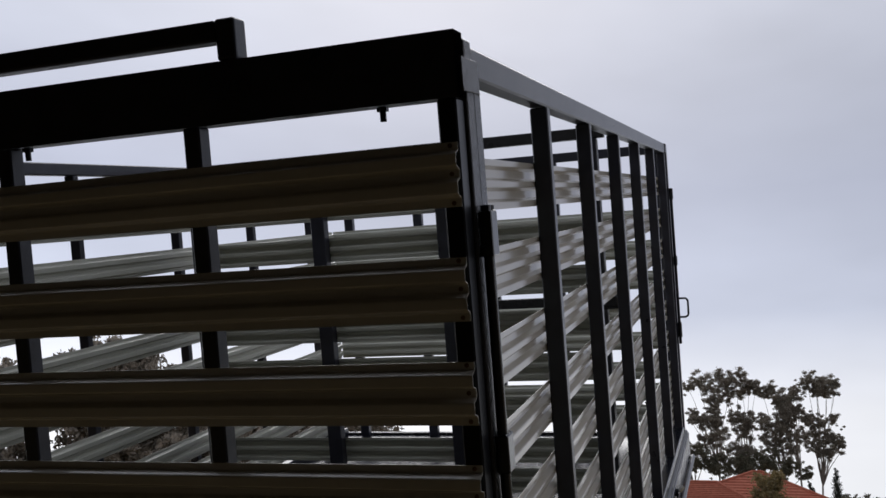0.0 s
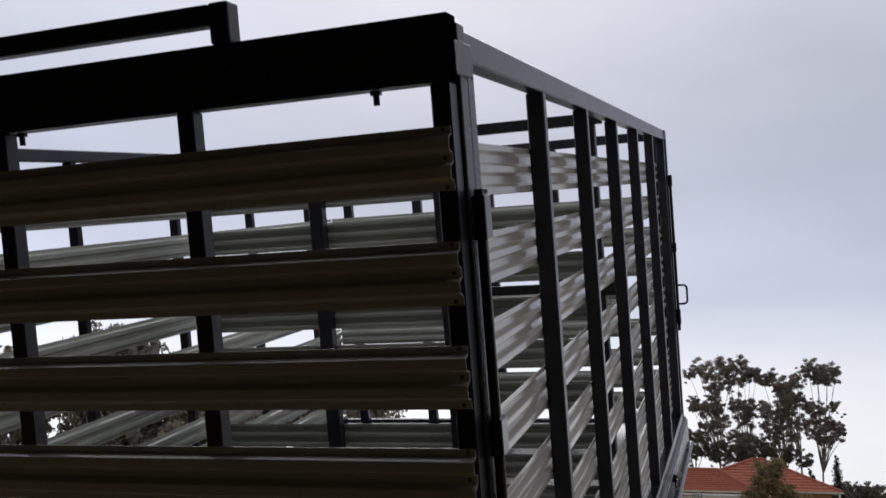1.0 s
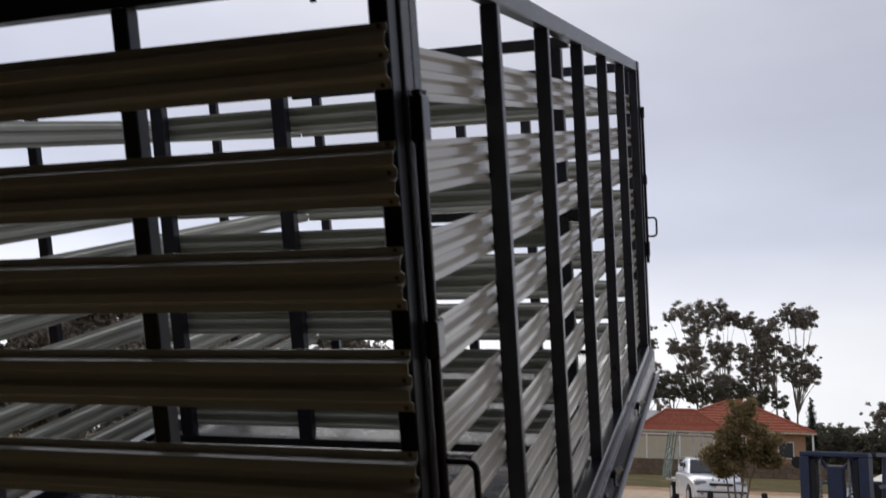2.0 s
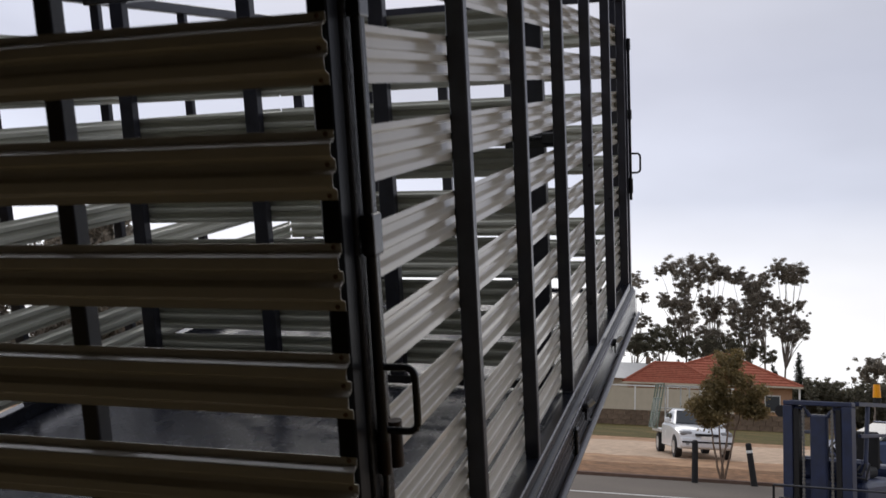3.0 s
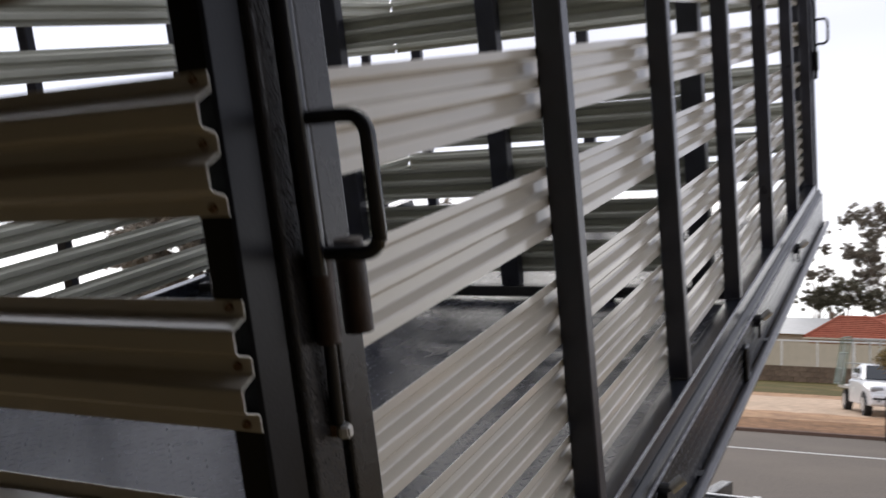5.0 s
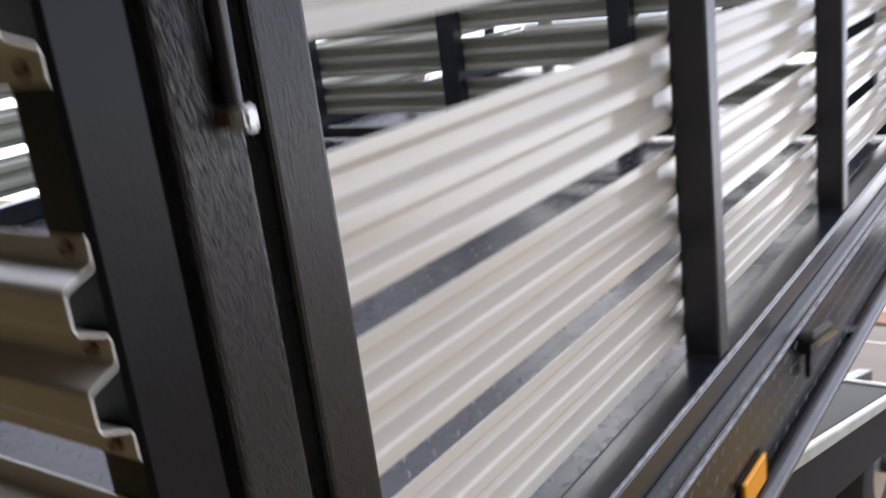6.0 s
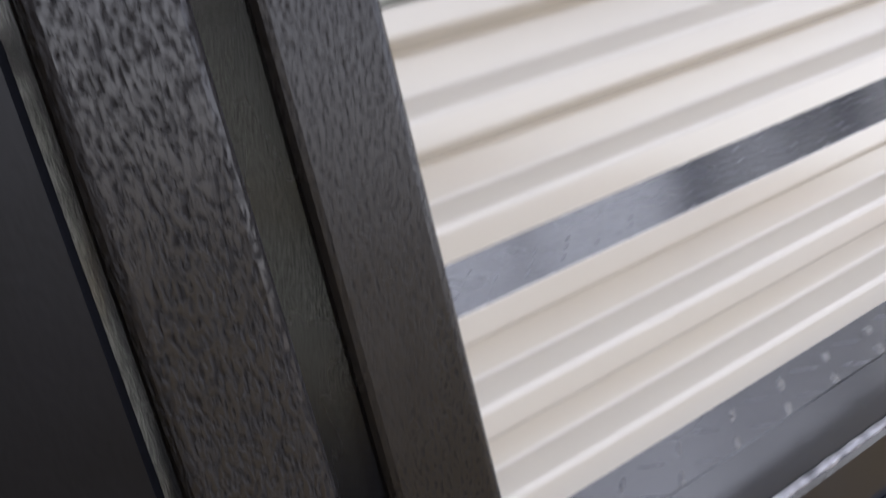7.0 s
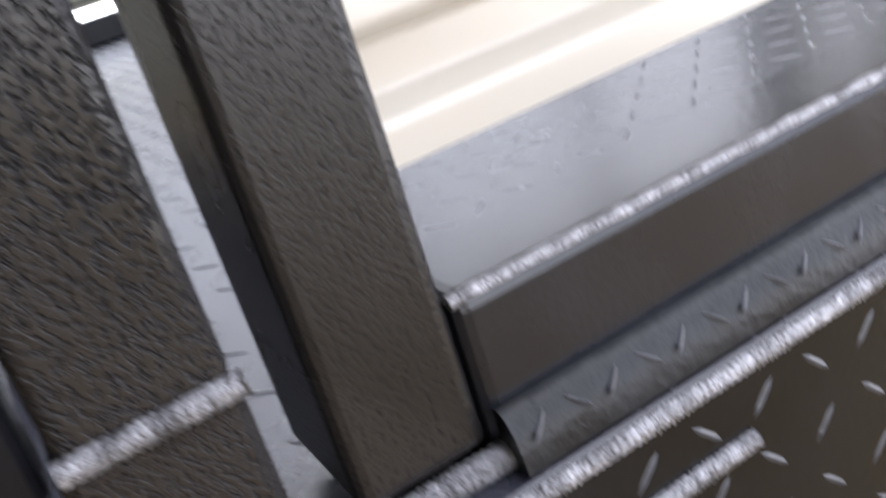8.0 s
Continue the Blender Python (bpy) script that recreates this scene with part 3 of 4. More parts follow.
# ---- tray ----
tray = thing("tipping_tray", "black steel tipping tray with checker plate deck, tipped up", "truck tray", TRAY)
part("deck", box(-W - 0.016, 0.016, -0.118, LEN + 0.12, DECK - 0.005, DECK, bevel=0.002), PLATE, tray, "dark checker plate deck")
for sx in (0, 1):
    o = (lambda v: -W - v) if sx else (lambda v: v)
    bx2 = lambda a, b, *r, **k: box(min(o(a), o(b)), max(o(a), o(b)), *r, **k)
    part("side_skirt", bx2(0.009, 0.018, -0.118, LEN + 0.12, -0.215, DECK - 0.0055, bevel=0.002), SKIRT, tray)
    edge = bm_bead(bmesh.new(), (o(0.0148), -0.118, DECK - 0.0055), (o(0.0148), LEN + 0.12, DECK - 0.0055), 0.0042)
    part("edge_weld", edge, WORN_GLINT, tray, "rippled weld along the deck edge")
    part("skirt_weld", bm_bead(bmesh.new(), (o(0.0185), -0.11, -0.098), (o(0.0185), 0.136, -0.095), 0.0040), WORN_GLINT, tray)
    part("post_weld", bm_bead(bmesh.new(), (o(0.001), -0.001, DECK + 0.004), (o(0.001), 0.05, DECK + 0.004), 0.0055), WORN_GLINT, tray)
    led = bmesh.new()
    lv = [led.verts.new((o(px), py, pz)) for py in (0.05, LEN + 0.1) for px, pz in ((0.0006, -0.040), (0.0045, -0.0405), (0.0075, -0.043), (0.0100, -0.0475), (0.0118, -0.0535), (0.0128, -0.0595), (0.0128, DECK + 0.0006), (0.0006, DECK + 0.0006))]
    for k in range(8):
        led.faces.new((lv[k], lv[(k + 1) % 8], lv[8 + (k + 1) % 8], lv[8 + k]))
    led.faces.new(lv[:8][::-1])
    led.faces.new(lv[8:])
    part("ledge", led, LEDGE, tray, "sloped checker plate ledge along the side", True)
    rub = bm_rod(bmesh.new(), (o(0.032), -0.05, -0.212), (o(0.032), LEN + 0.12, -0.212), 0.013, 16)
    part("rope_rail", rub, RAILM, tray, "round black rope rail", True)
    for y in (0.3, 1.3, 2.3, 3.3, 4.1):
        part("rail_bracket", bx2(0.0182, 0.032, y, y + 0.03, -0.222, -0.2), BLACK_SMOOTH, tray)
    for y in (0.985, 2.15, 3.14):
        k = bm_rod(bmesh.new(), (o(0.0182), y, -0.09), (o(0.036), y, -0.09), 0.019, 18)
        kn = part("pin", k, BLACK_SMOOTH, tray)
        part("cap", rod((o(0.0362), y + 0.004, -0.084), (o(0.058), y + 0.018, -0.066), 0.0115, 14), ZINC, kn)
        part("tail", bx2(0.024, 0.032, y - 0.007, y + 0.007, -0.142, -0.1085), BLACK_SMOOTH, kn)
    part("hanger_strap", bx2(0.0183, 0.030, 1.92, 1.965, -0.25, -0.1, bevel=0.004), BLACK_SMOOTH, tray)
    mk = part("marker_lamp", bx2(0.0183, 0.021, 0.672, 0.768, -0.198, -0.152), PLASTIC, tray)
    part("lens", bx2(0.0212, 0.0285, 0.675, 0.765, -0.196, -0.154, bevel=0.0035, seg=2), AMBER, mk, "amber side marker lens")
for y in [0.0 + 0.45 * i for i in range(10)]:
    part("cross_bearer", box(-W + 0.0, 0.0, y, y + 0.05, -0.14, DECK - 0.0055), BLACK, tray)
for x in (-0.85, -1.5):
    part("runner", box(x, x + 0.08, -0.1, LEN + 0.1, -0.26, -0.1405, bevel=0.004), BLACK, tray)
part("rear_sill", box(-W, 0.0, -0.117, -0.08, -0.21, DECK - 0.006, bevel=0.004), BLACK, tray)

# raised lugs of the checker plate, on the deck and down the skirts
def lug_mesh():
    verts, faces = [], []

    def lug(o, u, v, n, turn, size=1.0, lift_=0.0005):
        c, q = math.cos(turn), math.sin(turn)
        a = u * c + v * q
        b = v * c - u * q
        k = len(verts)
        for s, w in ((-1, 0), (-0.5, -0.62), (0.5, -0.62), (1, 0), (0.5, 0.62), (-0.5, 0.62)):
            verts.append(tuple(o + (a * 0.0115 * s + b * 0.0032 * w) * size))
        verts.append(tuple(o + a * -0.0065 * size + n * lift_))
        verts.append(tuple(o + a * 0.0065 * size + n * lift_))
        for f in ((0, 1, 6), (1, 2, 7, 6), (2, 3, 7), (3, 4, 7), (4, 5, 6, 7), (5, 0, 6)):
            faces.append(tuple(k + i for i in f))

    X_, Y_, Z_ = Vector((1, 0, 0)), Vector((0, 1, 0)), Vector((0, 0, 1))
    step = 0.027
    for i in range(int(W / step) + 1):
        for j in range(int((LEN + 0.2) / step)):
            x, y = 0.0065 - step * i, -0.10 + step * j
            lug(Vector((x, y, DECK)), X_, Y_, Z_, math.pi / 4 if (i + j) % 2 else -math.pi / 4)
    me = bpy.data.meshes.new("tread_pattern")
    me.from_pydata(verts, [], faces)
    me.materials.append(LUG)
    verts, faces = [], []
    for i in range(5):
        for j in range(int((LEN + 0.2) / step)):
            lug(Vector((0.018, -0.10 + step * j, -0.082 - step * i)), Y_, Z_, X_, math.pi / 4 if (i + j) % 2 else -math.pi / 4, 0.72, 0.0007)
    slope = Vector((0.6, 0, -0.8))
    lift = Vector((0.8, 0, 0.6))
    for j in range(int((LEN + 0.05) / 0.015)):
        lug(Vector((0.0100, 0.06 + 0.015 * j, -0.0475)), slope, Y_, lift, math.pi / 4 if j % 2 else -math.pi / 4, 0.60, 0.0008)
    side_me = bpy.data.meshes.new("skirt_tread")
    side_me.from_pydata(verts, [], faces)
    side_me.materials.append(TREAD)
    return me, side_me


deck_lugs, side_lugs = lug_mesh()
tagged(part("tread_pattern", deck_lugs, LUG, tray, "raised checker plate lugs"), kind="stuff")
tagged(part("skirt_tread", side_lugs, TREAD, tray, "low lugs of the black side plate"), kind="stuff")

# ---- truck chassis under the tray ----
def bm_tyre(x, y, z, r, half):
    """A closed tyre with rounded shoulders, its axle along x."""
    bm = bmesh.new()
    rings = []
    for dx, rr in ((-half, r * 0.55), (-half, r - 0.045), (-half + 0.015, r - 0.012), (-half + 0.045, r), (half - 0.045, r), (half - 0.015, r - 0.012), (half, r - 0.045), (half, r * 0.55)):
        rings.append([bm.verts.new((x + dx, y + rr * math.cos(math.tau * k / 28), z + rr * math.sin(math.tau * k / 28))) for k in range(28)])
    for p, q in zip(rings, rings[1:]):
        for k in range(28):
            bm.faces.new((p[k], p[(k + 1) % 28], q[(k + 1) % 28], q[k]))
    bm.faces.new(rings[0][::-1])
    bm.faces.new(rings[-1])
    bmesh.ops.recalc_face_normals(bm, faces=list(bm.faces))
    return bm


chassis = thing("truck_chassis", "black truck chassis rails on dual rear wheels", "chassis")
for x in (-0.87, -1.48):
    part("chassis_rail", box(x, x + 0.09, -0.05, 6.2, 0.62, 0.80, bevel=0.006), BLACK, chassis)
for y in (0.0, 1.2, 2.6, 4.0, 5.6):
    part("cross_member", box(-1.389, -0.871, y, y + 0.09, 0.65, 0.76), BLACK, chassis)
part("hinge_block", box(-1.62, -0.65, -0.14, -0.051, 0.66, 0.90, bevel=0.01), BLACK, chassis)
part("hoist_ram", rod((-1.125, 2.6, 0.72), (-1.125, 2.35, 1.72), 0.06, 16), ALLOY, chassis)
for y, xs in ((1.45, (-0.30, -0.56, -1.71, -1.97)), (5.2, (-0.64, -1.70))):
    for x in xs:
        tyre = bm_tyre(x, y, 0.42, 0.42, 0.11)
        wheel = part("wheel", tyre, RUBBER, chassis, "", True)
        part("rim", rod((x - 0.112, y, 0.42), (x + 0.112, y, 0.42), 0.22, 20), ALLOY, wheel)
    part("axle", rod((-2.0, y, 0.42), (-0.27, y, 0.42), 0.06), BLACK, chassis)
    for x in (-0.87, -1.48):
        part("spring", box(x, x + 0.09, y - 0.5, y + 0.5, 0.48, 0.6199), BLACK, chassis)

guard = thing("side_guard", "pale alloy guard rail beside a black side box", "guard rail")
part("rail", box(-0.405, -0.372, 1.9, 4.7, 0.858, 0.906, bevel=0.005), RACK, guard, "pale box-section rail")
part("end_cap", box(-0.412, -0.366, 4.7005, 4.746, 0.850, 0.914, bevel=0.004), ALLOY, guard)
part("end_post", box(-0.408, -0.370, 4.704, 4.742, 0.45, 0.8495, bevel=0.004), UNDER, guard)
part("cross_rail", box(-0.86, -0.4125, 4.705, 4.74, 0.868, 0.908, bevel=0.004), ALLOY, guard)
part("side_box", box(-0.779, -0.4055, 1.95, 4.62, 0.60, 0.900, bevel=0.012, seg=2), UNDER, guard, "black steel side box")

# ---- ground, road, verge ----
ROAD = pose(0, 0, 0, 0, 0, 3.0)          # the road runs at a slant across the view


def slab(x0, x1, y0, y1, z0, z1, m=ROAD):
    bm = bmesh.new()
    bm_box(bm, x0, x1, y0, y1, z0, z1)
    bm.transform(m)
    return bm


def ragged(y0, y1, z0, z1, wob, seed):
    """A thin strip along the road with uneven edges."""
    r = random.Random(seed)
    bm = bmesh.new()
    cols = []
    for i in range(161):
        x = -60 + i * 0.75
        a, b = y0 + r.uniform(-wob, wob), y1 + r.uniform(-wob, wob)
        cols.append([bm.verts.new(p) for p in ((x, a, z0), (x, a + 0.05, z1), (x, b - 0.05, z1), (x, b, z0))])
    for p, q in zip(cols, cols[1:]):
        for k in range(3):
            bm.faces.new((p[k], q[k], q[k + 1], p[k + 1]))
    bm.transform(ROAD)
    return bm


g = bmesh.new()
bmesh.ops.create_grid(g, x_segments=2, y_segments=2, size=1500, matrix=Matrix.Translation((0, 600, 0)))
setting("ground", g, YARD, "grey gravel yard reaching to the horizon", "ground")
setting("road", slab(-120, 120, 9.0, 21.5, -0.05, 0.004), ASPHALT, "worn grey asphalt road", "road")
setting("road_line", slab(-120, 120, 17.38, 17.50, -0.02, 0.008), LINE, "white painted line on the road", "road marking")
setting("kerb", slab(-120, 120, 21.5, 21.78, -0.05, 0.075), KERB, "brown-stained low concrete kerb", "kerb")
setting("verge", slab(-120, 120, 21.78, 44.5, -0.05, 0.05), DIRT, "sandy orange verge along the road", "verge")
setting("verge_edge", ragged(21.84, 26.0, 0.0495, 0.054, 0.14, 3), LITTER, "brown strip of earth and leaf litter behind the kerb", "verge")
setting("footpath", ragged(29.6, 40.5, 0.0495, 0.056, 0.5, 5), PATHM, "pale compacted footpath", "path")
lawn = bmesh.new()
bm_box(lawn, -120, 120, 44.5, 66.2, -0.05, 0.06)
lawn.transform(ROAD)
setting("lawn", lawn, GRASS, "short green grass strip in front of the fence", "lawn")

# retaining wall of blocks with the cream fence on it
retaining = thing("retaining_wall", "dark block retaining wall under the fence", "wall", ROAD @ pose(-4.7, 65.5, 0), kind="structure")
blk = mesh_of(bm_box(bmesh.new(), 0, 0.78, 0, 0.3, 0, 0.345, bevel=0.02), "block", STONE)
for r in range(3):
    for k in range(26):
        bo = part("block", blk, STONE, retaining)
        bo.location = (-5 + 0.8 * k + 0.4 * (r % 2), 0.02 * r, 0.055 + 0.345 * r)
fence = thing("panel_fence", "cream sheet panel fence with pale posts", "fence", ROAD @ pose(-4.7, 65.7, 0))
fp = mesh_of(bm_box(bmesh.new(), 0, 2.1, 0, 0.04, 1.091, 2.60), "panel", FENCE)
fpost = mesh_of(bm_box(bmesh.new(), 0, 0.09, -0.04, 0.08, 1.091, 2.70), "post", WHITE_TRIM)
for k in range(6):
    a = part("panel", fp, FENCE, fence)
    a.location = (-4.6 + 2.2 * k + 0.09, 0, 0)
    b = part("post", fpost, WHITE_TRIM, fence)
    b.location = (-4.6 + 2.2 * k, 0, 0)
part("top_rail", box(-4.6, 8.6, -0.03, 0.07, 2.701, 2.80), WHITE_TRIM, fence)

# ---- house ----
def hip_roof(parent, x0, x1, y0, y1, z0, z1, inset, far=None):
    far = inset if far is None else far
    bm = bmesh.new()
    ym = (y0 + y1) / 2
    v = [bm.verts.new(p) for p in ((x0, y0, z0), (x1, y0, z0), (x1, y1, z0), (x0, y1, z0), (x0 + inset, ym, z1), (x1 - far, ym, z1))]
    for f in ((0, 1, 5, 4), (1, 2, 5), (2, 3, 4, 5), (3, 0, 4), (3, 2, 1, 0)):
        bm.faces.new([v[i] for i in f])
    roof = part("roof", bm, TILE, parent, "terracotta tiled hip roof")
    # courses of tiles on the slope that faces the road
    n = 11
    for i in range(n):
        f0 = i / n
        a = Vector((x0, y0, z0)).lerp(Vector((x0 + inset, ym, z1)), f0)
        b = Vector((x1, y0, z0)).lerp(Vector((x1 - far, ym, z1)), f0)
        c = bm_rod(bmesh.new(), a + Vector((0, 0, 0.02)), b + Vector((0, 0, 0.02)), 0.05, 6)
        part("tile_course", c, TILE, roof)
    for a, b in (((x0, y0, z0), (x0 + inset, ym, z1)), ((x1, y0, z0), (x1 - far, ym, z1)), ((x0 + inset, ym, z1), (x1 - far, ym, z1))):
        part("ridge_cap", bm_rod(bmesh.new(), Vector(a) + Vector((0, 0, 0.03)), Vector(b) + Vector((0, 0, 0.03)), 0.11, 8), TILE, roof)
    part("gutter", box(x0 - 0.05, x1 + 0.05, y0 - 0.12, y0 - 0.005, z0 - 0.12, z0 + 0.0), FENCE, parent)
    return roof


HOUSE = pose(-0.45, 1.0, 0.2, 0, 0, 6)
house = thing("house", "single-storey brick house with a terracotta hip roof", "house", HOUSE)
part("wall", box(1.4, 12.2, 69.6, 80.0, -0.25, 2.9), BRICK, house, "salmon brick walls")
hip_roof(house, 1.0, 12.8, 68.9, 80.6, 2.95, 5.35, 6.5, 4.6)
part("side_wing", box(0.6, 6.4, 68.0, 69.59, -0.25, 2.8), BRICK, house)
hip_roof(house, 0.3, 7.0, 67.4, 75.0, 2.85, 4.4, 2.3)
win = part("window", box(10.3, 11.4, 69.5, 69.59, 1.1, 2.3), WHITE_TRIM, house)
part("pane", box(10.38, 11.32, 69.46, 69.499, 1.18, 2.22), GLASSY, win)
low = part("window", box(4.1, 4.85, 67.93, 67.998, 1.5, 2.7), WHITE_TRIM, house, "brown-curtained window")
part("pane", box(4.15, 4.8, 67.90, 67.929, 1.55, 2.65), BRICK, low)
part("veranda_post", box(12.55, 12.67, 68.95, 69.07, -0.25, 2.8), WHITE_TRIM, house)
part("veranda_beam", box(12.21, 12.75, 68.93, 69.09, 2.801, 2.94), WHITE_TRIM, house)
shed = thing("neighbour_house", "pale house with a low grey sheet roof", "house", HOUSE)
part("wall", box(-6.0, 3.6, 84, 92, -0.25, 3.4), FENCE, shed)
rb = bmesh.new()
vv = [rb.verts.new(p) for p in ((-6.4, 83.4, 3.4), (4.0, 83.4, 3.4), (4.0, 92.4, 3.4), (-6.4, 92.4, 3.4), (-5.0, 88, 4.95), (2.8, 88, 4.95))]
for f in ((0, 1, 5, 4), (1, 2, 5), (2, 3, 4, 5), (3, 0, 4), (3, 2, 1, 0)):
    rb.faces.new([vv[i] for i in f])
part("roof", rb, GREYROOF, shed)
part("chimney", box(2.2, 2.65, 87.8, 88.3, 4.6, 5.5), STONE, shed)

# ---- trees ----
rng = random.Random(7)


def leaves(centres, count, size, flat=1.0):
    """Many small leaf blades in loose clumps, uneven and with gaps."""
    verts, faces = [], []
    for (cx, cy, cz, r) in centres:
        for _ in range(int(count * r)):
            p = Vector((cx + rng.gauss(0, 0.5) * r, cy + rng.gauss(0, 0.5) * r, cz + rng.gauss(0, 0.36) * r * flat))
            a = Vector((rng.uniform(-1, 1), rng.uniform(-1, 1), rng.uniform(-1.3, 0.5))).normalized()
            b = a.cross(Vector((rng.uniform(-1, 1), rng.uniform(-1, 1), rng.uniform(-1, 1)))).normalized()
            s = size * rng.uniform(0.6, 1.3)
            k = len(verts)
            verts += [p - a * s, p + b * s * 0.42, p + a * s, p - b * s * 0.42]
            faces.append((k, k + 1, k + 2, k + 3))
    me = bpy.data.meshes.new("crown")
    me.from_pydata([tuple(v) for v in verts], [], faces)
    return me


def limb(bm, a, b, r0, r1, bends=4, wob=0.15):
    a, b = Vector(a), Vector(b)
    pts, L = [], (b - a).length
    for i in range(bends + 1):
        f = i / bends
        o = Vector((rng.uniform(-1, 1), rng.uniform(-1, 1), 0)) * wob * L * 0.2 * (0 < i < bends)
        pts.append((a.lerp(b, f) + o, r0 + (r1 - r0) * f))
    for (p, r), (q, s) in zip(pts, pts[1:]):
        bm_rod(bm, p, q, r, 7, s)


def gum(x, y, clumps, trunk_r=0.11, leaf=0.074, dens=620, material=LEAF, name="gum_tree", label="tall gum tree with bare pale limbs and clumped dark crown"):
    t = thing(name, label, "tree", pose(x, y, 0))
    bm = bmesh.new()
    fork = (0.0, 0.0, min(c[2] for c in clumps) * 0.62)
    limb(bm, (0, 0, -0.1), fork, trunk_r, trunk_r * 0.75, 4, 0.1)
    for cx, cy, cz, r in clumps:
        mid = (cx * 0.35, cy * 0.35, fork[2] + (cz - fork[2]) * 0.45)
        limb(bm, fork, mid, trunk_r * 0.55, trunk_r * 0.35, 3)
        limb(bm, mid, (cx, cy, cz), trunk_r * 0.35, trunk_r * 0.1, 3)
    part("trunk", bm, BARK, t, "pale forked trunk and limbs")
    small = []
    for cx, cy, cz, r in clumps:
        for _ in range(30):
            small.append((cx + rng.gauss(0, r * 0.58), cy + rng.gauss(0, r * 0.6), cz - 0.10 * r + rng.gauss(0, r * 0.50), r * rng.uniform(0.14, 0.38)))
    me = leaves(small, dens, leaf)
    me.materials.append(material)
    ob = new("crown", me)
    ob.parent = t
    return t


def ck(n, w, z0, z1, r):
    return [(rng.uniform(-w, w), rng.uniform(-w, w) * 0.6, rng.uniform(z0, z1), r * rng.uniform(0.75, 1.25)) for _ in range(n)]


def puffs_at(x, *clumps):
    """Clumps of a crown: across, height and radius in metres, about a trunk at x."""
    out = []
    for cx, cz, r in clumps:
        out.append((cx - x, rng.uniform(-0.8, 0.8), cz, r))
        # a lesser clump or two hang about the main one
        for _ in range(rng.randint(0, 1)):
            a = rng.uniform(2.6, 6.8)
            out.append((cx - x + 1.2 * r * math.cos(a), rng.uniform(-1, 1), cz + 1.1 * r * math.sin(a), r * rng.uniform(0.45, 0.65)))
    return out


gum(-4.1, 95, puffs_at(-4.1, (-6.7, 14.5, 0.58), (-5.8, 15.1, 0.81), (-4.9, 14.3, 0.93), (-3.7, 15.2, 1.10), (-3.0, 13.9, 0.87), (-4.3, 13.1, 0.76), (-4.4, 10.9, 1.05), (-3.9, 9.8, 0.99), (-4.9, 9.4, 0.64), (-5.6, 11.3, 0.76), (-6.3, 12.0, 0.64), (-4.2, 11.7, 0.70)))
gum(-1.7, 96, puffs_at(-1.7, (-2.2, 15.5, 0.93), (-1.0, 15.0, 0.87), (-0.3, 14.5, 0.58), (-2.2, 11.9, 0.81), (-1.3, 11.2, 0.87), (-1.7, 10.2, 0.76), (-1.2, 8.7, 1.05), (-2.5, 8.5, 0.81), (-1.9, 7.6, 0.81)))
gum(-8.8, 95, puffs_at(-8.8, (-9.1, 13.6, 0.81), (-8.4, 12.0, 0.46), (-9.6, 9.4, 0.70), (-10.1, 11.0, 0.64), (-10.7, 12.6, 0.70), (-8.3, 9.7, 0.52)))
gum(1.8, 96, puffs_at(1.8, (0.2, 14.2, 0.70), (1.2, 14.3, 0.81), (1.9, 13.1, 0.70), (0.7, 10.8, 0.99), (0.2, 11.6, 0.64), (1.8, 10.5, 0.93), (1.0, 9.4, 0.76), (2.3, 8.6, 0.81), (1.1, 8.4, 0.64)))
gum(3.2, 95, puffs_at(3.2, (3.2, 14.1, 0.58), (2.8, 13.1, 0.93), (2.0, 12.2, 0.81), (3.4, 12.4, 0.64), (2.6, 11.1, 0.64), (3.0, 9.9, 0.52)))
gum(5.1, 96, puffs_at(5.1, (4.4, 14.9, 0.70), (5.3, 15.0, 0.87), (6.2, 14.6, 0.81), (6.9, 14.7, 0.41), (6.0, 13.8, 0.58), (4.2, 11.5, 0.64), (5.2, 11.2, 0.81), (6.5, 11.4, 0.58), (4.4, 10.1, 0.87), (5.7, 9.8, 0.87), (6.9, 9.3, 0.46), (6.0, 8.5, 0.70), (4.9, 8.8, 0.70)))
gum(-9.1, 94, puffs_at(-9.1, (-9.6, 7.2, 0.76), (-8.8, 7.6, 0.70), (-8.0, 7.5, 0.87), (-8.5, 6.8, 0.81)), material=LEAF3)
gum(-6.4, 94, puffs_at(-6.4, (-7.2, 8.2, 0.87), (-6.2, 8.5, 1.05), (-5.1, 7.7, 0.99), (-6.7, 7.0, 0.93)), material=LEAF3)
gum(-3.0, 94, puffs_at(-3.0, (-3.8, 7.4, 0.93), (-1.7, 7.4, 0.87), (-0.1, 7.7, 0.70), (-0.9, 6.8, 0.76), (-4.6, 6.8, 0.76), (-2.7, 6.6, 0.81)), material=LEAF3)
gum(1.4, 94, puffs_at(1.4, (0.7, 7.6, 0.87), (2.5, 7.0, 0.81), (1.6, 6.5, 0.76), (3.6, 6.2, 0.58)), material=LEAF3)
# low dark trees along the far side
for i in range(24):
    x = 5.6 + i * 1.75
    gum(x, 93 + 5 * rng.random(), ck(12, 1.7, 0.6, 2.9 + 0.10 * i + 0.9 * rng.random(), 1.0), 0.10, 0.16, 140, LEAF3, "bushy_tree", "low dense dark green tree")
gum(12.4, 92, ck(4, 0.8, 4.6, 6.4, 0.9), 0.1, 0.15, 140, LEAF, "gum_tree", "slim gum tree above the hedge")
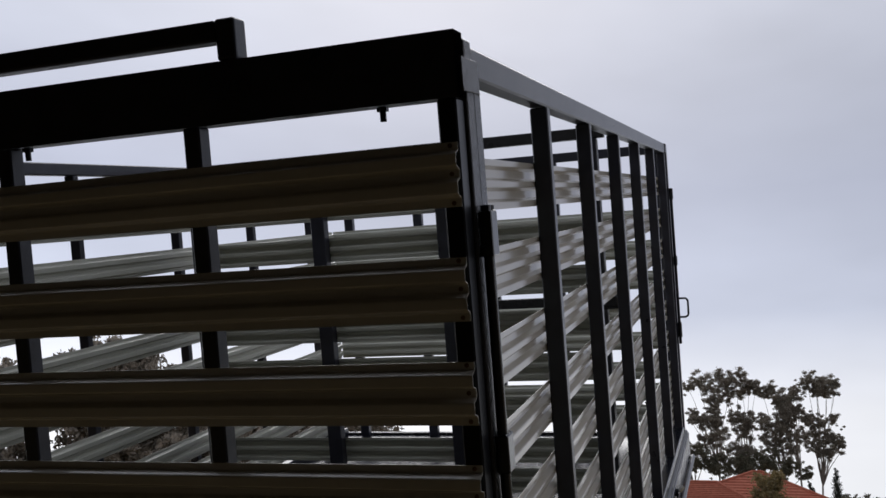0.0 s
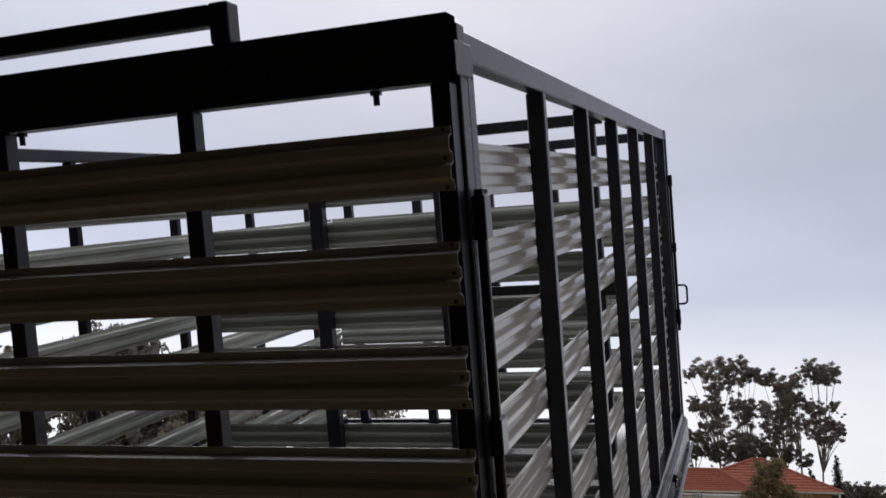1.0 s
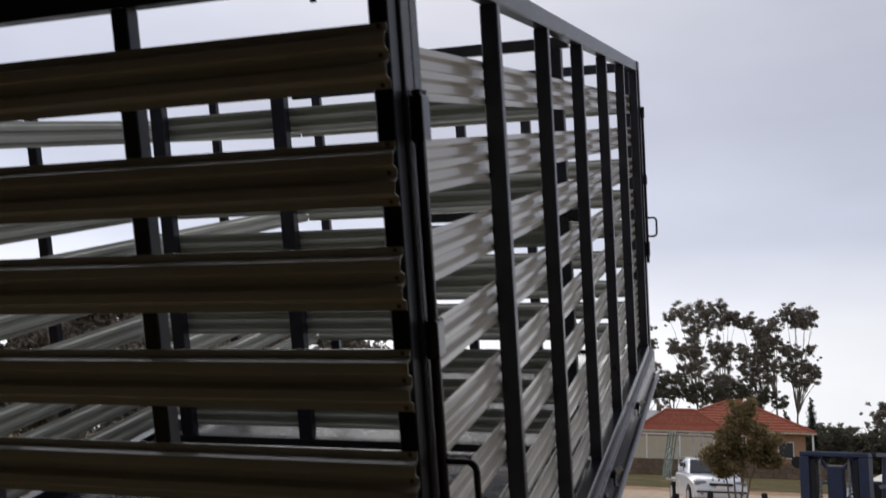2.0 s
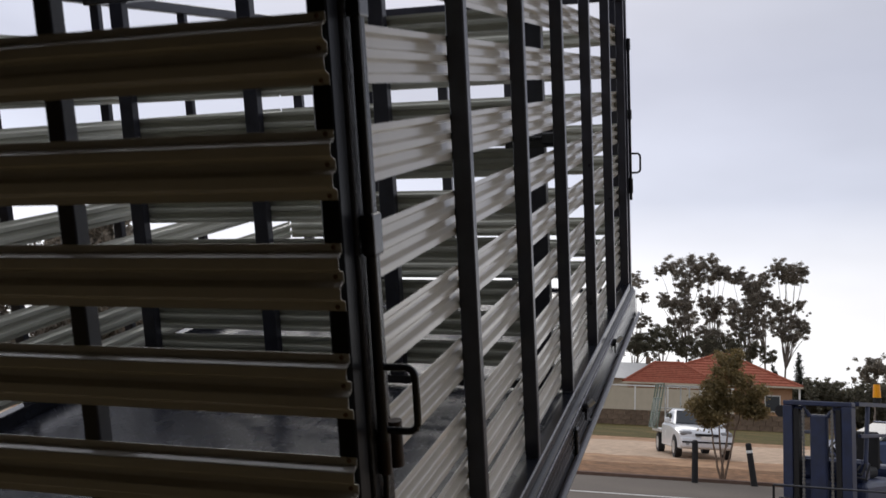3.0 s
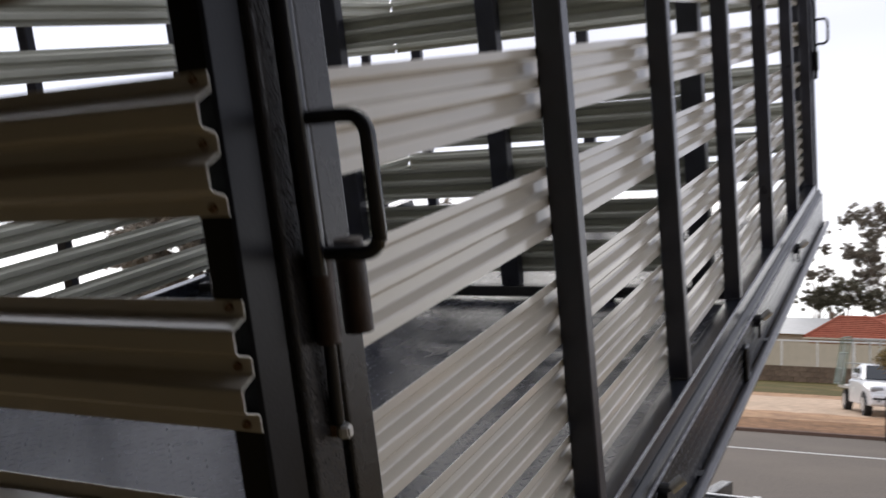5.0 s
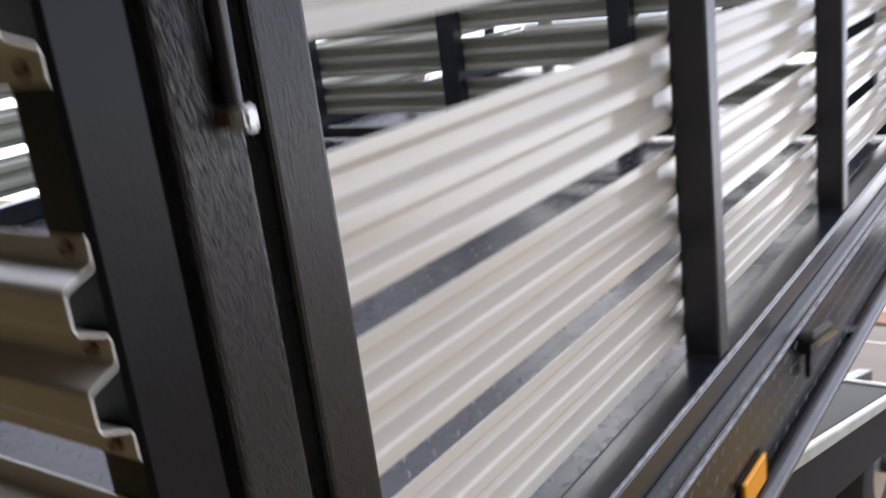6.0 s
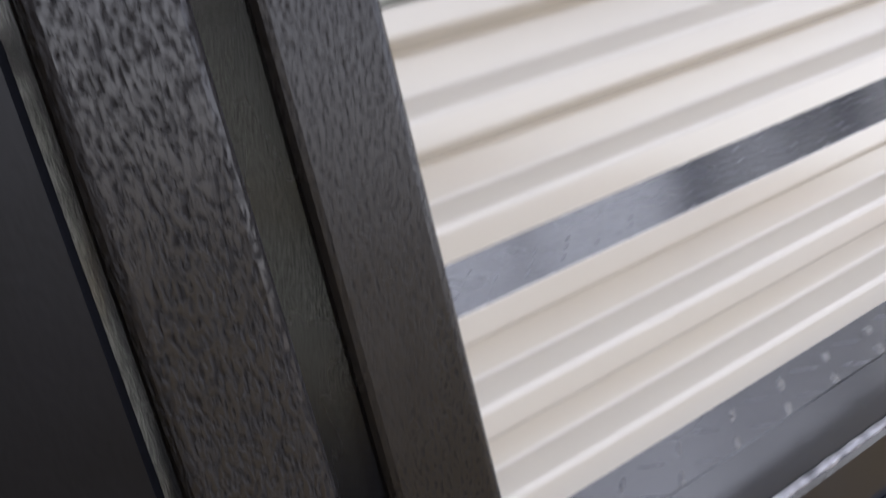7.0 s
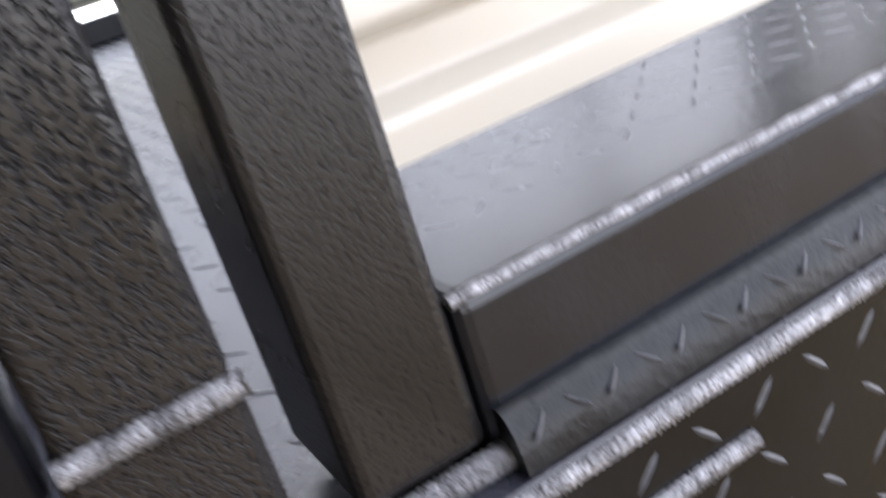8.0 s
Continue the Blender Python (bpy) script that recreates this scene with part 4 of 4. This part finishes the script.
# far left trees seen through the slats
for i in range(11):
    x = -49 + i * 2.7
    gum(x, 47 + 7 * rng.random(), ck(13, 2.4, 2.2, (10.6 if i < 5 else 7.2) + 1.2 * rng.random(), 1.5), 0.17, 0.2, 105, LEAF, "gum_tree", "leafy gum tree with a dark crown")


def cypress(x, y, h, r):
    t = thing("cypress_tree", "narrow dark green cypress", "tree", pose(x, y, 0))
    part("trunk", rod((0, 0, -0.1), (0, 0, h * 0.5), 0.12), BARK, t)
    cs = [(rng.gauss(0, 0.08), rng.gauss(0, 0.08), h * (0.06 + 0.92 * k / 27), (r * (1 - (k / 28) ** 3.0) + 0.06) * 0.95) for k in range(28)]
    me = leaves(cs, 520, 0.085)
    me.materials.append(CYPRESS)
    c = new("crown", me)
    c.parent = t


cypress(6.15, 93, 6.8, 0.46)
cypress(3.9, 93, 5.6, 0.34)


def street_tree():
    t = thing("street_tree", "small multi-stemmed street tree with olive-brown leaves", "tree", pose(0.28, 22.1, 0.05))
    bm = bmesh.new()
    stems = [((0.0, 0, 0), (0.16, 0, 1.75)), ((0.02, 0.02, 0), (-0.10, 0.1, 1.8)), ((0.05, 0.0, 0), (0.42, 0.1, 1.7)), ((-0.03, 0.0, 0.0), (-0.34, 0.05, 1.55)), ((0.1, 0, 1.1), (0.25, 0.2, 2.5))]
    for a, b in stems:
        limb(bm, a, b, 0.030, 0.012, 6, 0.10)
    part("trunk", bm, STEM, t)
    cs = []
    # boughs of uneven size, each a cloud of small clumps
    for bx_, bz, br in ((0.10, 2.62, 0.36), (-0.22, 2.25, 0.34), (0.42, 2.35, 0.38), (0.74, 2.05, 0.28), (-0.46, 1.82, 0.24), (0.12, 1.95, 0.36), (0.50, 1.72, 0.28), (-0.12, 1.60, 0.26), (0.86, 1.72, 0.18), (0.28, 2.85, 0.20), (-0.30, 1.40, 0.16)):
        for _ in range(15):
            cs.append((bx_ - 0.03 + rng.gauss(0, br * 0.48), rng.gauss(0, br * 0.55), bz - 0.09 + rng.gauss(0, br * 0.44), rng.uniform(0.08, 0.21)))
    me = leaves(cs, 760, 0.046)
    me.materials.append(LEAF2)
    c = new("crown", me)
    c.parent = t


street_tree()

# ---- bollards ----
def bollard(x, y, lean):
    t = thing("bollard", "leaning black bollard with a white reflective band" if lean else "upright plain black bollard by the kerb", "bollard", pose(x, y, 0.004, 0, lean, 0), "bollards beside the road")
    part("post", bm_rod(bmesh.new(), (0, 0, -0.05), (0, 0, 0.93), 0.075, 18, 0.068), PLASTIC, t, "", True)
    part("cap", bm_rod(bmesh.new(), (0, 0, 0.93), (0, 0, 0.96), 0.068, 18, 0.04), PLASTIC, t, "", True)
    if lean:
        part("band", bm_rod(bmesh.new(), (0, 0, 0.74), (0, 0, 0.80), 0.0725, 18, 0.0722), WHITE_TRIM, t, "white reflective band", True)


bollard(-0.31, 21.2, 0)
bollard(0.99, 21.35, -8)
# ---- white utility truck ----
def loft(rings):
    bm = bmesh.new()
    vs = [[bm.verts.new(p) for p in r] for r in rings]
    n = len(rings[0])
    for a, b in zip(vs, vs[1:]):
        for k in range(n):
            bm.faces.new((a[k], a[(k + 1) % n], b[(k + 1) % n], b[k]))
    bm.faces.new(vs[0][::-1])
    bm.faces.new(vs[-1])
    return bm


def ring(y, w, z0, z1, cr=0.12, tw=None):
    """A rounded upright section across the car at y."""
    tw = w if tw is None else tw
    return [(-w, y, z0 + 0.03), (-w + 0.05, y, z0), (w - 0.05, y, z0), (w, y, z0 + 0.03), (w, y, (z0 + z1) / 2), (tw, y, z1 - cr), (tw - cr * 1.2, y, z1), (-tw + cr * 1.2, y, z1), (-tw, y, z1 - cr), (-w, y, (z0 + z1) / 2)]


def wheel_part(parent, x, y, r=0.34, w=0.22):
    tyre = bm_rod(bmesh.new(), (x - w / 2, y, r), (x + w / 2, y, r), r, 24)
    wh = part("wheel", tyre, RUBBER, parent, "", False)
    part("rim", rod((x - w / 2 - 0.006, y, r), (x + w / 2 + 0.006, y, r), r * 0.62, 18), ALLOY, wh)
    return wh


def ute(m):
    t = thing("utility_truck", "white utility truck with a glazier's rack on its tray", "car", m)
    # nose towards -y
    part("body", loft([ring(-2.35, 0.72, 0.40, 0.78, 0.10), ring(-2.25, 0.84, 0.32, 0.90, 0.12), ring(-1.7, 0.88, 0.30, 0.99, 0.10), ring(-0.95, 0.89, 0.30, 1.06, 0.08), ring(0.75, 0.89, 0.30, 1.06, 0.06)]), WHITE, t, "white bonnet and sides", True)
    part("cab", loft([ring(-1.06, 0.82, 1.04, 1.075, 0.02, 0.80), ring(-0.35, 0.80, 1.04, 1.50, 0.09, 0.66), ring(0.45, 0.80, 1.04, 1.56, 0.09, 0.66), ring(0.72, 0.81, 1.04, 1.48, 0.09, 0.68)]), WHITE, t, "", True)
    ws = bmesh.new()
    vs = [ws.verts.new(p) for p in ((-0.74, -1.04, 1.08), (0.74, -1.04, 1.08), (0.60, -0.40, 1.48), (-0.60, -0.40, 1.48))]
    f = ws.faces.new(vs)
    r = bmesh.ops.extrude_face_region(ws, geom=[f])["geom"]
    bmesh.ops.translate(ws, verts=[v for v in r if isinstance(v, bmesh.types.BMVert)], vec=(0, -0.05, 0.035))
    part("windscreen", ws, GLASSY, t, "dark windscreen")
    for s in (-1, 1):
        part("side_window", box(s * 0.79 - 0.02, s * 0.79 + 0.02, -0.46, 0.38, 1.12, 1.41, bevel=0.01), GLASSY, t)
        part("mirror", box(s * 0.97 - 0.08, s * 0.97 + 0.08, -0.78, -0.70, 1.10, 1.27, bevel=0.03), WHITE, t)
        part("headlight", box(s * 0.64 - 0.19, s * 0.64 + 0.19, -2.345, -1.98, 0.74, 0.89, bevel=0.065, seg=3), HEADLIGHT, t, "clear headlight")
        part("fog_lamp", rod((s * 0.62, -2.42, 0.50), (s * 0.62, -2.3, 0.50), 0.06), HEADLIGHT, t)
        for y in (-1.55, 1.55):
            wheel_part(t, s * 0.795, y)
        part("wheel_arch", rod((s * 0.74, -1.55, 0.36), (s * 0.897, -1.55, 0.36), 0.385, 24), PLASTIC, t)
    part("grille", box(-0.37, 0.37, -2.42, -2.28, 0.735, 0.815, bevel=0.02), PLASTIC, t, "black upper grille")
    part("lower_grille", box(-0.79, 0.79, -2.425, -2.22, 0.51, 0.58, bevel=0.02), PLASTIC, t, "black lower grille")
    part("bumper", box(-0.82, 0.82, -2.41, -2.2, 0.34, 0.70, bevel=0.085, seg=4), WHITE, t, "", True)
    part("number_plate", box(-0.19, 0.19, -2.425, -2.411, 0.635, 0.735), WHITE_TRIM, t, "blank pale plate")
    part("tray", box(-0.92, 0.92, 0.78, 2.6, 0.72, 0.82, bevel=0.01), ALLOY, t, "flat alloy tray")
    part("chassis_frame", box(-0.4, 0.4, 0.75, 2.4, 0.42, 0.7199), BLACK, t)
    for s in (-1, 1):
        part("mudguard", box(s * 0.78 - 0.13, s * 0.78 + 0.13, 1.15, 1.95, 0.7, 0.7195), PLASTIC, t)
    # glass rack: leaning side frame on the kerb side, portal frames behind the cab
    rk = bmesh.new()
    for y in (0.85, 1.45, 2.05, 2.55):
        bm_rod(rk, (-1.05, y, 0.84), (-0.80, y, 2.42), 0.025, 8)
    for k in range(4):
        fz = k / 3
        bm_rod(rk, (-1.05 + 0.25 * fz, 0.85, 0.84 + 1.58 * fz), (-1.05 + 0.25 * fz, 2.55, 0.84 + 1.58 * fz), 0.02, 8)
    part("glass_rack", rk, RACK_GREEN, t, "leaning dull green glass rack")
    gs = bmesh.new()
    gv = [gs.verts.new(p) for p in ((-1.085, 1.0, 0.86), (-1.085, 2.4, 0.86), (-0.905, 2.4, 1.9), (-0.905, 1.0, 1.9))]
    gf = gs.faces.new(gv)
    moved = bmesh.ops.extrude_face_region(gs, geom=[gf])["geom"]
    bmesh.ops.translate(gs, verts=[v for v in moved if isinstance(v, bmesh.types.BMVert)], vec=(-0.012, 0, 0.002))
    part("glass_sheet", gs, PANE, t, "grey-green glass sheet")
    for y in (0.9, 2.5):
        pf = bmesh.new()
        for x in (-0.75, 0.1, 0.8):
            bm_rod(pf, (x, y, 0.82), (x, y, 2.36), 0.028, 8)
        bm_rod(pf, (-0.75, y, 2.36), (0.8, y, 2.36), 0.028, 8)
        bm_rod(pf, (-0.75, y, 1.55), (0.8, y, 1.55), 0.02, 8)
        part("rack_frame", pf, RACK, t)
    part("tool_box", box(0.15, 0.75, 1.2, 1.8, 0.821, 1.45, bevel=0.03), WHITE, t)
    return t


ute(pose(-0.84, 31.7, 0.056, 0, 0, 14) @ Matrix.Scale(0.97, 4))

# ---- dark blue parked car ----
def hatch(m):
    t = thing("parked_car", "dark blue parked hatchback", "car", m)
    part("body", loft([ring(-1.95, 0.70, 0.36, 0.72, 0.10), ring(-1.8, 0.82, 0.26, 0.86, 0.10), ring(-0.9, 0.86, 0.24, 0.98, 0.08), ring(1.4, 0.86, 0.24, 1.02, 0.08), ring(1.9, 0.78, 0.34, 0.95, 0.1)]), BLUECAR, t)
    part("cabin", loft([ring(-0.95, 0.78, 0.96, 1.0, 0.015, 0.76), ring(-0.25, 0.74, 0.96, 1.42, 0.07, 0.56), ring(0.9, 0.74, 0.96, 1.46, 0.07, 0.56), ring(1.75, 0.76, 0.96, 1.05, 0.03, 0.7)]), GLASSY, t, "dark glass cabin")
    part("roof_panel", box(-0.54, 0.54, -0.2, 0.9, 1.44, 1.475, bevel=0.015), BLUECAR, t)
    for s in (-1, 1):
        for y in (-1.2, 1.2):
            wheel_part(t, s * 0.76, y, 0.30, 0.2)
        part("headlight", box(s * 0.58 - 0.16, s * 0.58 + 0.16, -1.93, -1.7, 0.62, 0.78, bevel=0.04), HEADLIGHT, t)
    part("grille", box(-0.35, 0.35, -1.985, -1.9, 0.42, 0.58, bevel=0.02), PLASTIC, t)


hatch(pose(4.6, 26.5, 0.05, 0, 0, -62))

# ---- blue forklift ----
def forklift(m):
    t = thing("forklift", "worn blue forklift with a lowered mast", "forklift", m)
    # mast faces -y
    for s in (-1, 1):
        part("mast_channel", box(s * 0.36 - 0.06, s * 0.36 + 0.06, -0.06, 0.10, 0.06, 1.76, bevel=0.008), BLUE, t)
        part("inner_channel", box(s * 0.26 - 0.035, s * 0.26 + 0.035, -0.045, 0.07, 0.08, 1.72, bevel=0.006), PLASTIC, t)
        ch = bmesh.new()
        for k in range(31):
            bm_box(ch, s * 0.175 - 0.018, s * 0.175 + 0.018, -0.03, -0.012, 0.30 + 0.046 * k, 0.322 + 0.046 * k)
            bm_box(ch, s * 0.175 - 0.009, s * 0.175 + 0.009, -0.027, -0.015, 0.322 + 0.046 * k, 0.346 + 0.046 * k)
        part("lift_chain", ch, CHAIN, t, "oily leaf chain")
        part("fork", box(s * 0.28 - 0.05, s * 0.28 + 0.05, -1.2, -0.19, 0.04, 0.08), BLACK, t)
        part("fork_shank", box(s * 0.28 - 0.05, s * 0.28 + 0.05, -0.19, -0.14, 0.04, 0.62), BLACK, t)
        part("crown_arch", bm_path(bmesh.new(), [(s * 0.30, 0.02, 1.74), (s * 0.22, 0.02, 1.73), (s * 0.15, 0.02, 1.69), (s * 0.11, 0.02, 1.63)], 0.025, 8), BLUE, t)
    part("lift_cylinder", box(-0.11, 0.11, 0.0, 0.08, 0.08, 1.66, bevel=0.03, seg=2), BLUE, t, "blue lift cylinder cover")
    part("mast_cross_top", box(-0.42, 0.42, -0.055, 0.095, 1.761, 1.82, bevel=0.01), BLUE, t)
    part("mast_cross_mid", box(-0.299, 0.299, 0.101, 0.14, 1.0, 1.1), BLUE, t)
    part("work_lamp", rod((-0.47, 0.0, 1.68), (-0.47, 0.06, 1.68), 0.075, 18), PLASTIC, t, "round black work lamp")
    for z in (0.55, 0.28):
        part("carriage_bar", box(-0.45, 0.45, -0.139, -0.062, z, z + 0.08, bevel=0.008), BLACK, t)
    part("body", box(-0.45, 0.45, 0.35, 1.9, 0.18, 0.85, bevel=0.06, seg=2), BLUE, t)
    part("counterweight", box(-0.48, 0.48, 1.901, 2.35, 0.2, 1.0, bevel=0.10, seg=3), BLUE, t)
    part("cowl", box(-0.42, 0.42, 0.36, 0.62, 0.851, 1.12, bevel=0.04), BLUE, t)
    part("seat", box(-0.24, 0.24, 1.1, 1.55, 0.851, 1.0, bevel=0.05, seg=2), PLASTIC, t)
    part("seat_back", box(-0.24, 0.24, 1.55, 1.65, 0.95, 1.45, bevel=0.04, seg=2), PLASTIC, t)
    part("steering_wheel", bm_path(bmesh.new(), [(0.17 * math.cos(a * 0.3927), 0.86 + 0.12 * math.sin(a * 0.3927), 1.22 + 0.11 * math.sin(a * 0.3927)) for a in range(17)], 0.014, 8), PLASTIC, t)
    for s in (-1, 1):
        part("guard_leg", bm_rod(bmesh.new(), (s * 0.42, 0.42, 1.0), (s * 0.40, 0.62, 1.80), 0.028, 8), BLUE, t)
        part("guard_leg", bm_rod(bmesh.new(), (s * 0.42, 1.95, 0.95), (s * 0.40, 1.75, 1.80), 0.028, 8), BLUE, t)
        part("guard_rail", box(s * 0.40 - 0.03, s * 0.40 + 0.03, 0.2, 1.85, 1.781, 1.83), BLUE, t)
        for y, r in ((0.35, 0.3), (1.75, 0.24)):
            wheel_part(t, s * 0.47, y, r, 0.18)
    for s in (-1, 1):
        part("side_rail", box(s * 0.43 - 0.02, s * 0.43 + 0.02, 0.2, 1.2, 1.40, 1.44), BLUE, t)
    for k in range(5):
        part("guard_bar", box(-0.37, 0.37, 0.5 + 0.3 * k, 0.54 + 0.3 * k, 1.785, 1.82), BLUE, t)
    bc = part("beacon", rod((0.40, 1.0, 1.831), (0.40, 1.0, 1.90), 0.05), PLASTIC, t)
    part("beacon_lens", bm_rod(bmesh.new(), (0.40, 1.0, 1.901), (0.40, 1.0, 2.07), 0.052, 14, 0.04), AMBER, bc, "amber beacon lens")
    for k in range(3):
        x = 0.12 + 0.05 * k
        part("hose", bm_path(bmesh.new(), [(x, 0.12, 1.3), (x + 0.1, 0.2, 1.05 - 0.06 * k), (x + 0.24, 0.3, 1.0 - 0.05 * k), (x + 0.26, 0.4, 1.08)], 0.014, 8), RUBBER, t)


forklift(pose(1.62, 11.6, 0.004, 0, 0, -24) @ Matrix.Scale(1.05, 4))

# thin black pipe barrier in front of the forklift
bar = thing("pipe_barrier", "low thin black pipe barrier", "barrier", pose(1.0, 9.6, 0, 0, 0, -4))
for x in (0.0, 1.25, 2.5):
    part("post", rod((x, 0, 0.0), (x, 0, 0.97), 0.014), BLACK_SMOOTH, bar)
for z in (0.97, 0.80):
    part("rail", rod((0, 0, z), (2.5, 0, z), 0.011), BLACK_SMOOTH, bar)

# ---- plain unseen open-fronted enclosure, added behind to close the place and shade the rear ----
setting("unseen_wall_back", bm_box(bmesh.new(), -10.0, 4.5, -11.2, -11.0, 0, 4.6), WALLM, "plain dark wall added unseen behind the camera", "wall")
setting("unseen_wall_left", bm_box(bmesh.new(), -10.2, -10.001, -11.0, -0.7, 0, 4.6), WALLM, "plain dark side wall added unseen to block sky light", "wall")
setting("unseen_wall_right", bm_box(bmesh.new(), 4.501, 4.7, -11.0, -0.9, 0, 4.6), WALLM, "plain dark side wall added unseen to block sky light", "wall")
setting("unseen_roof", bm_box(bmesh.new(), -10.4, 4.9, -11.4, -0.6, 4.601, 4.75), WALLM, "plain dark roof added unseen to block sky light", "roof")
setting("unseen_floor", bm_box(bmesh.new(), -10.0, 4.5, -11.0, -1.6, -0.1, 0.012), BOUNCE_FLOOR, "unseen brown floor added for warm bounce light", "floor")
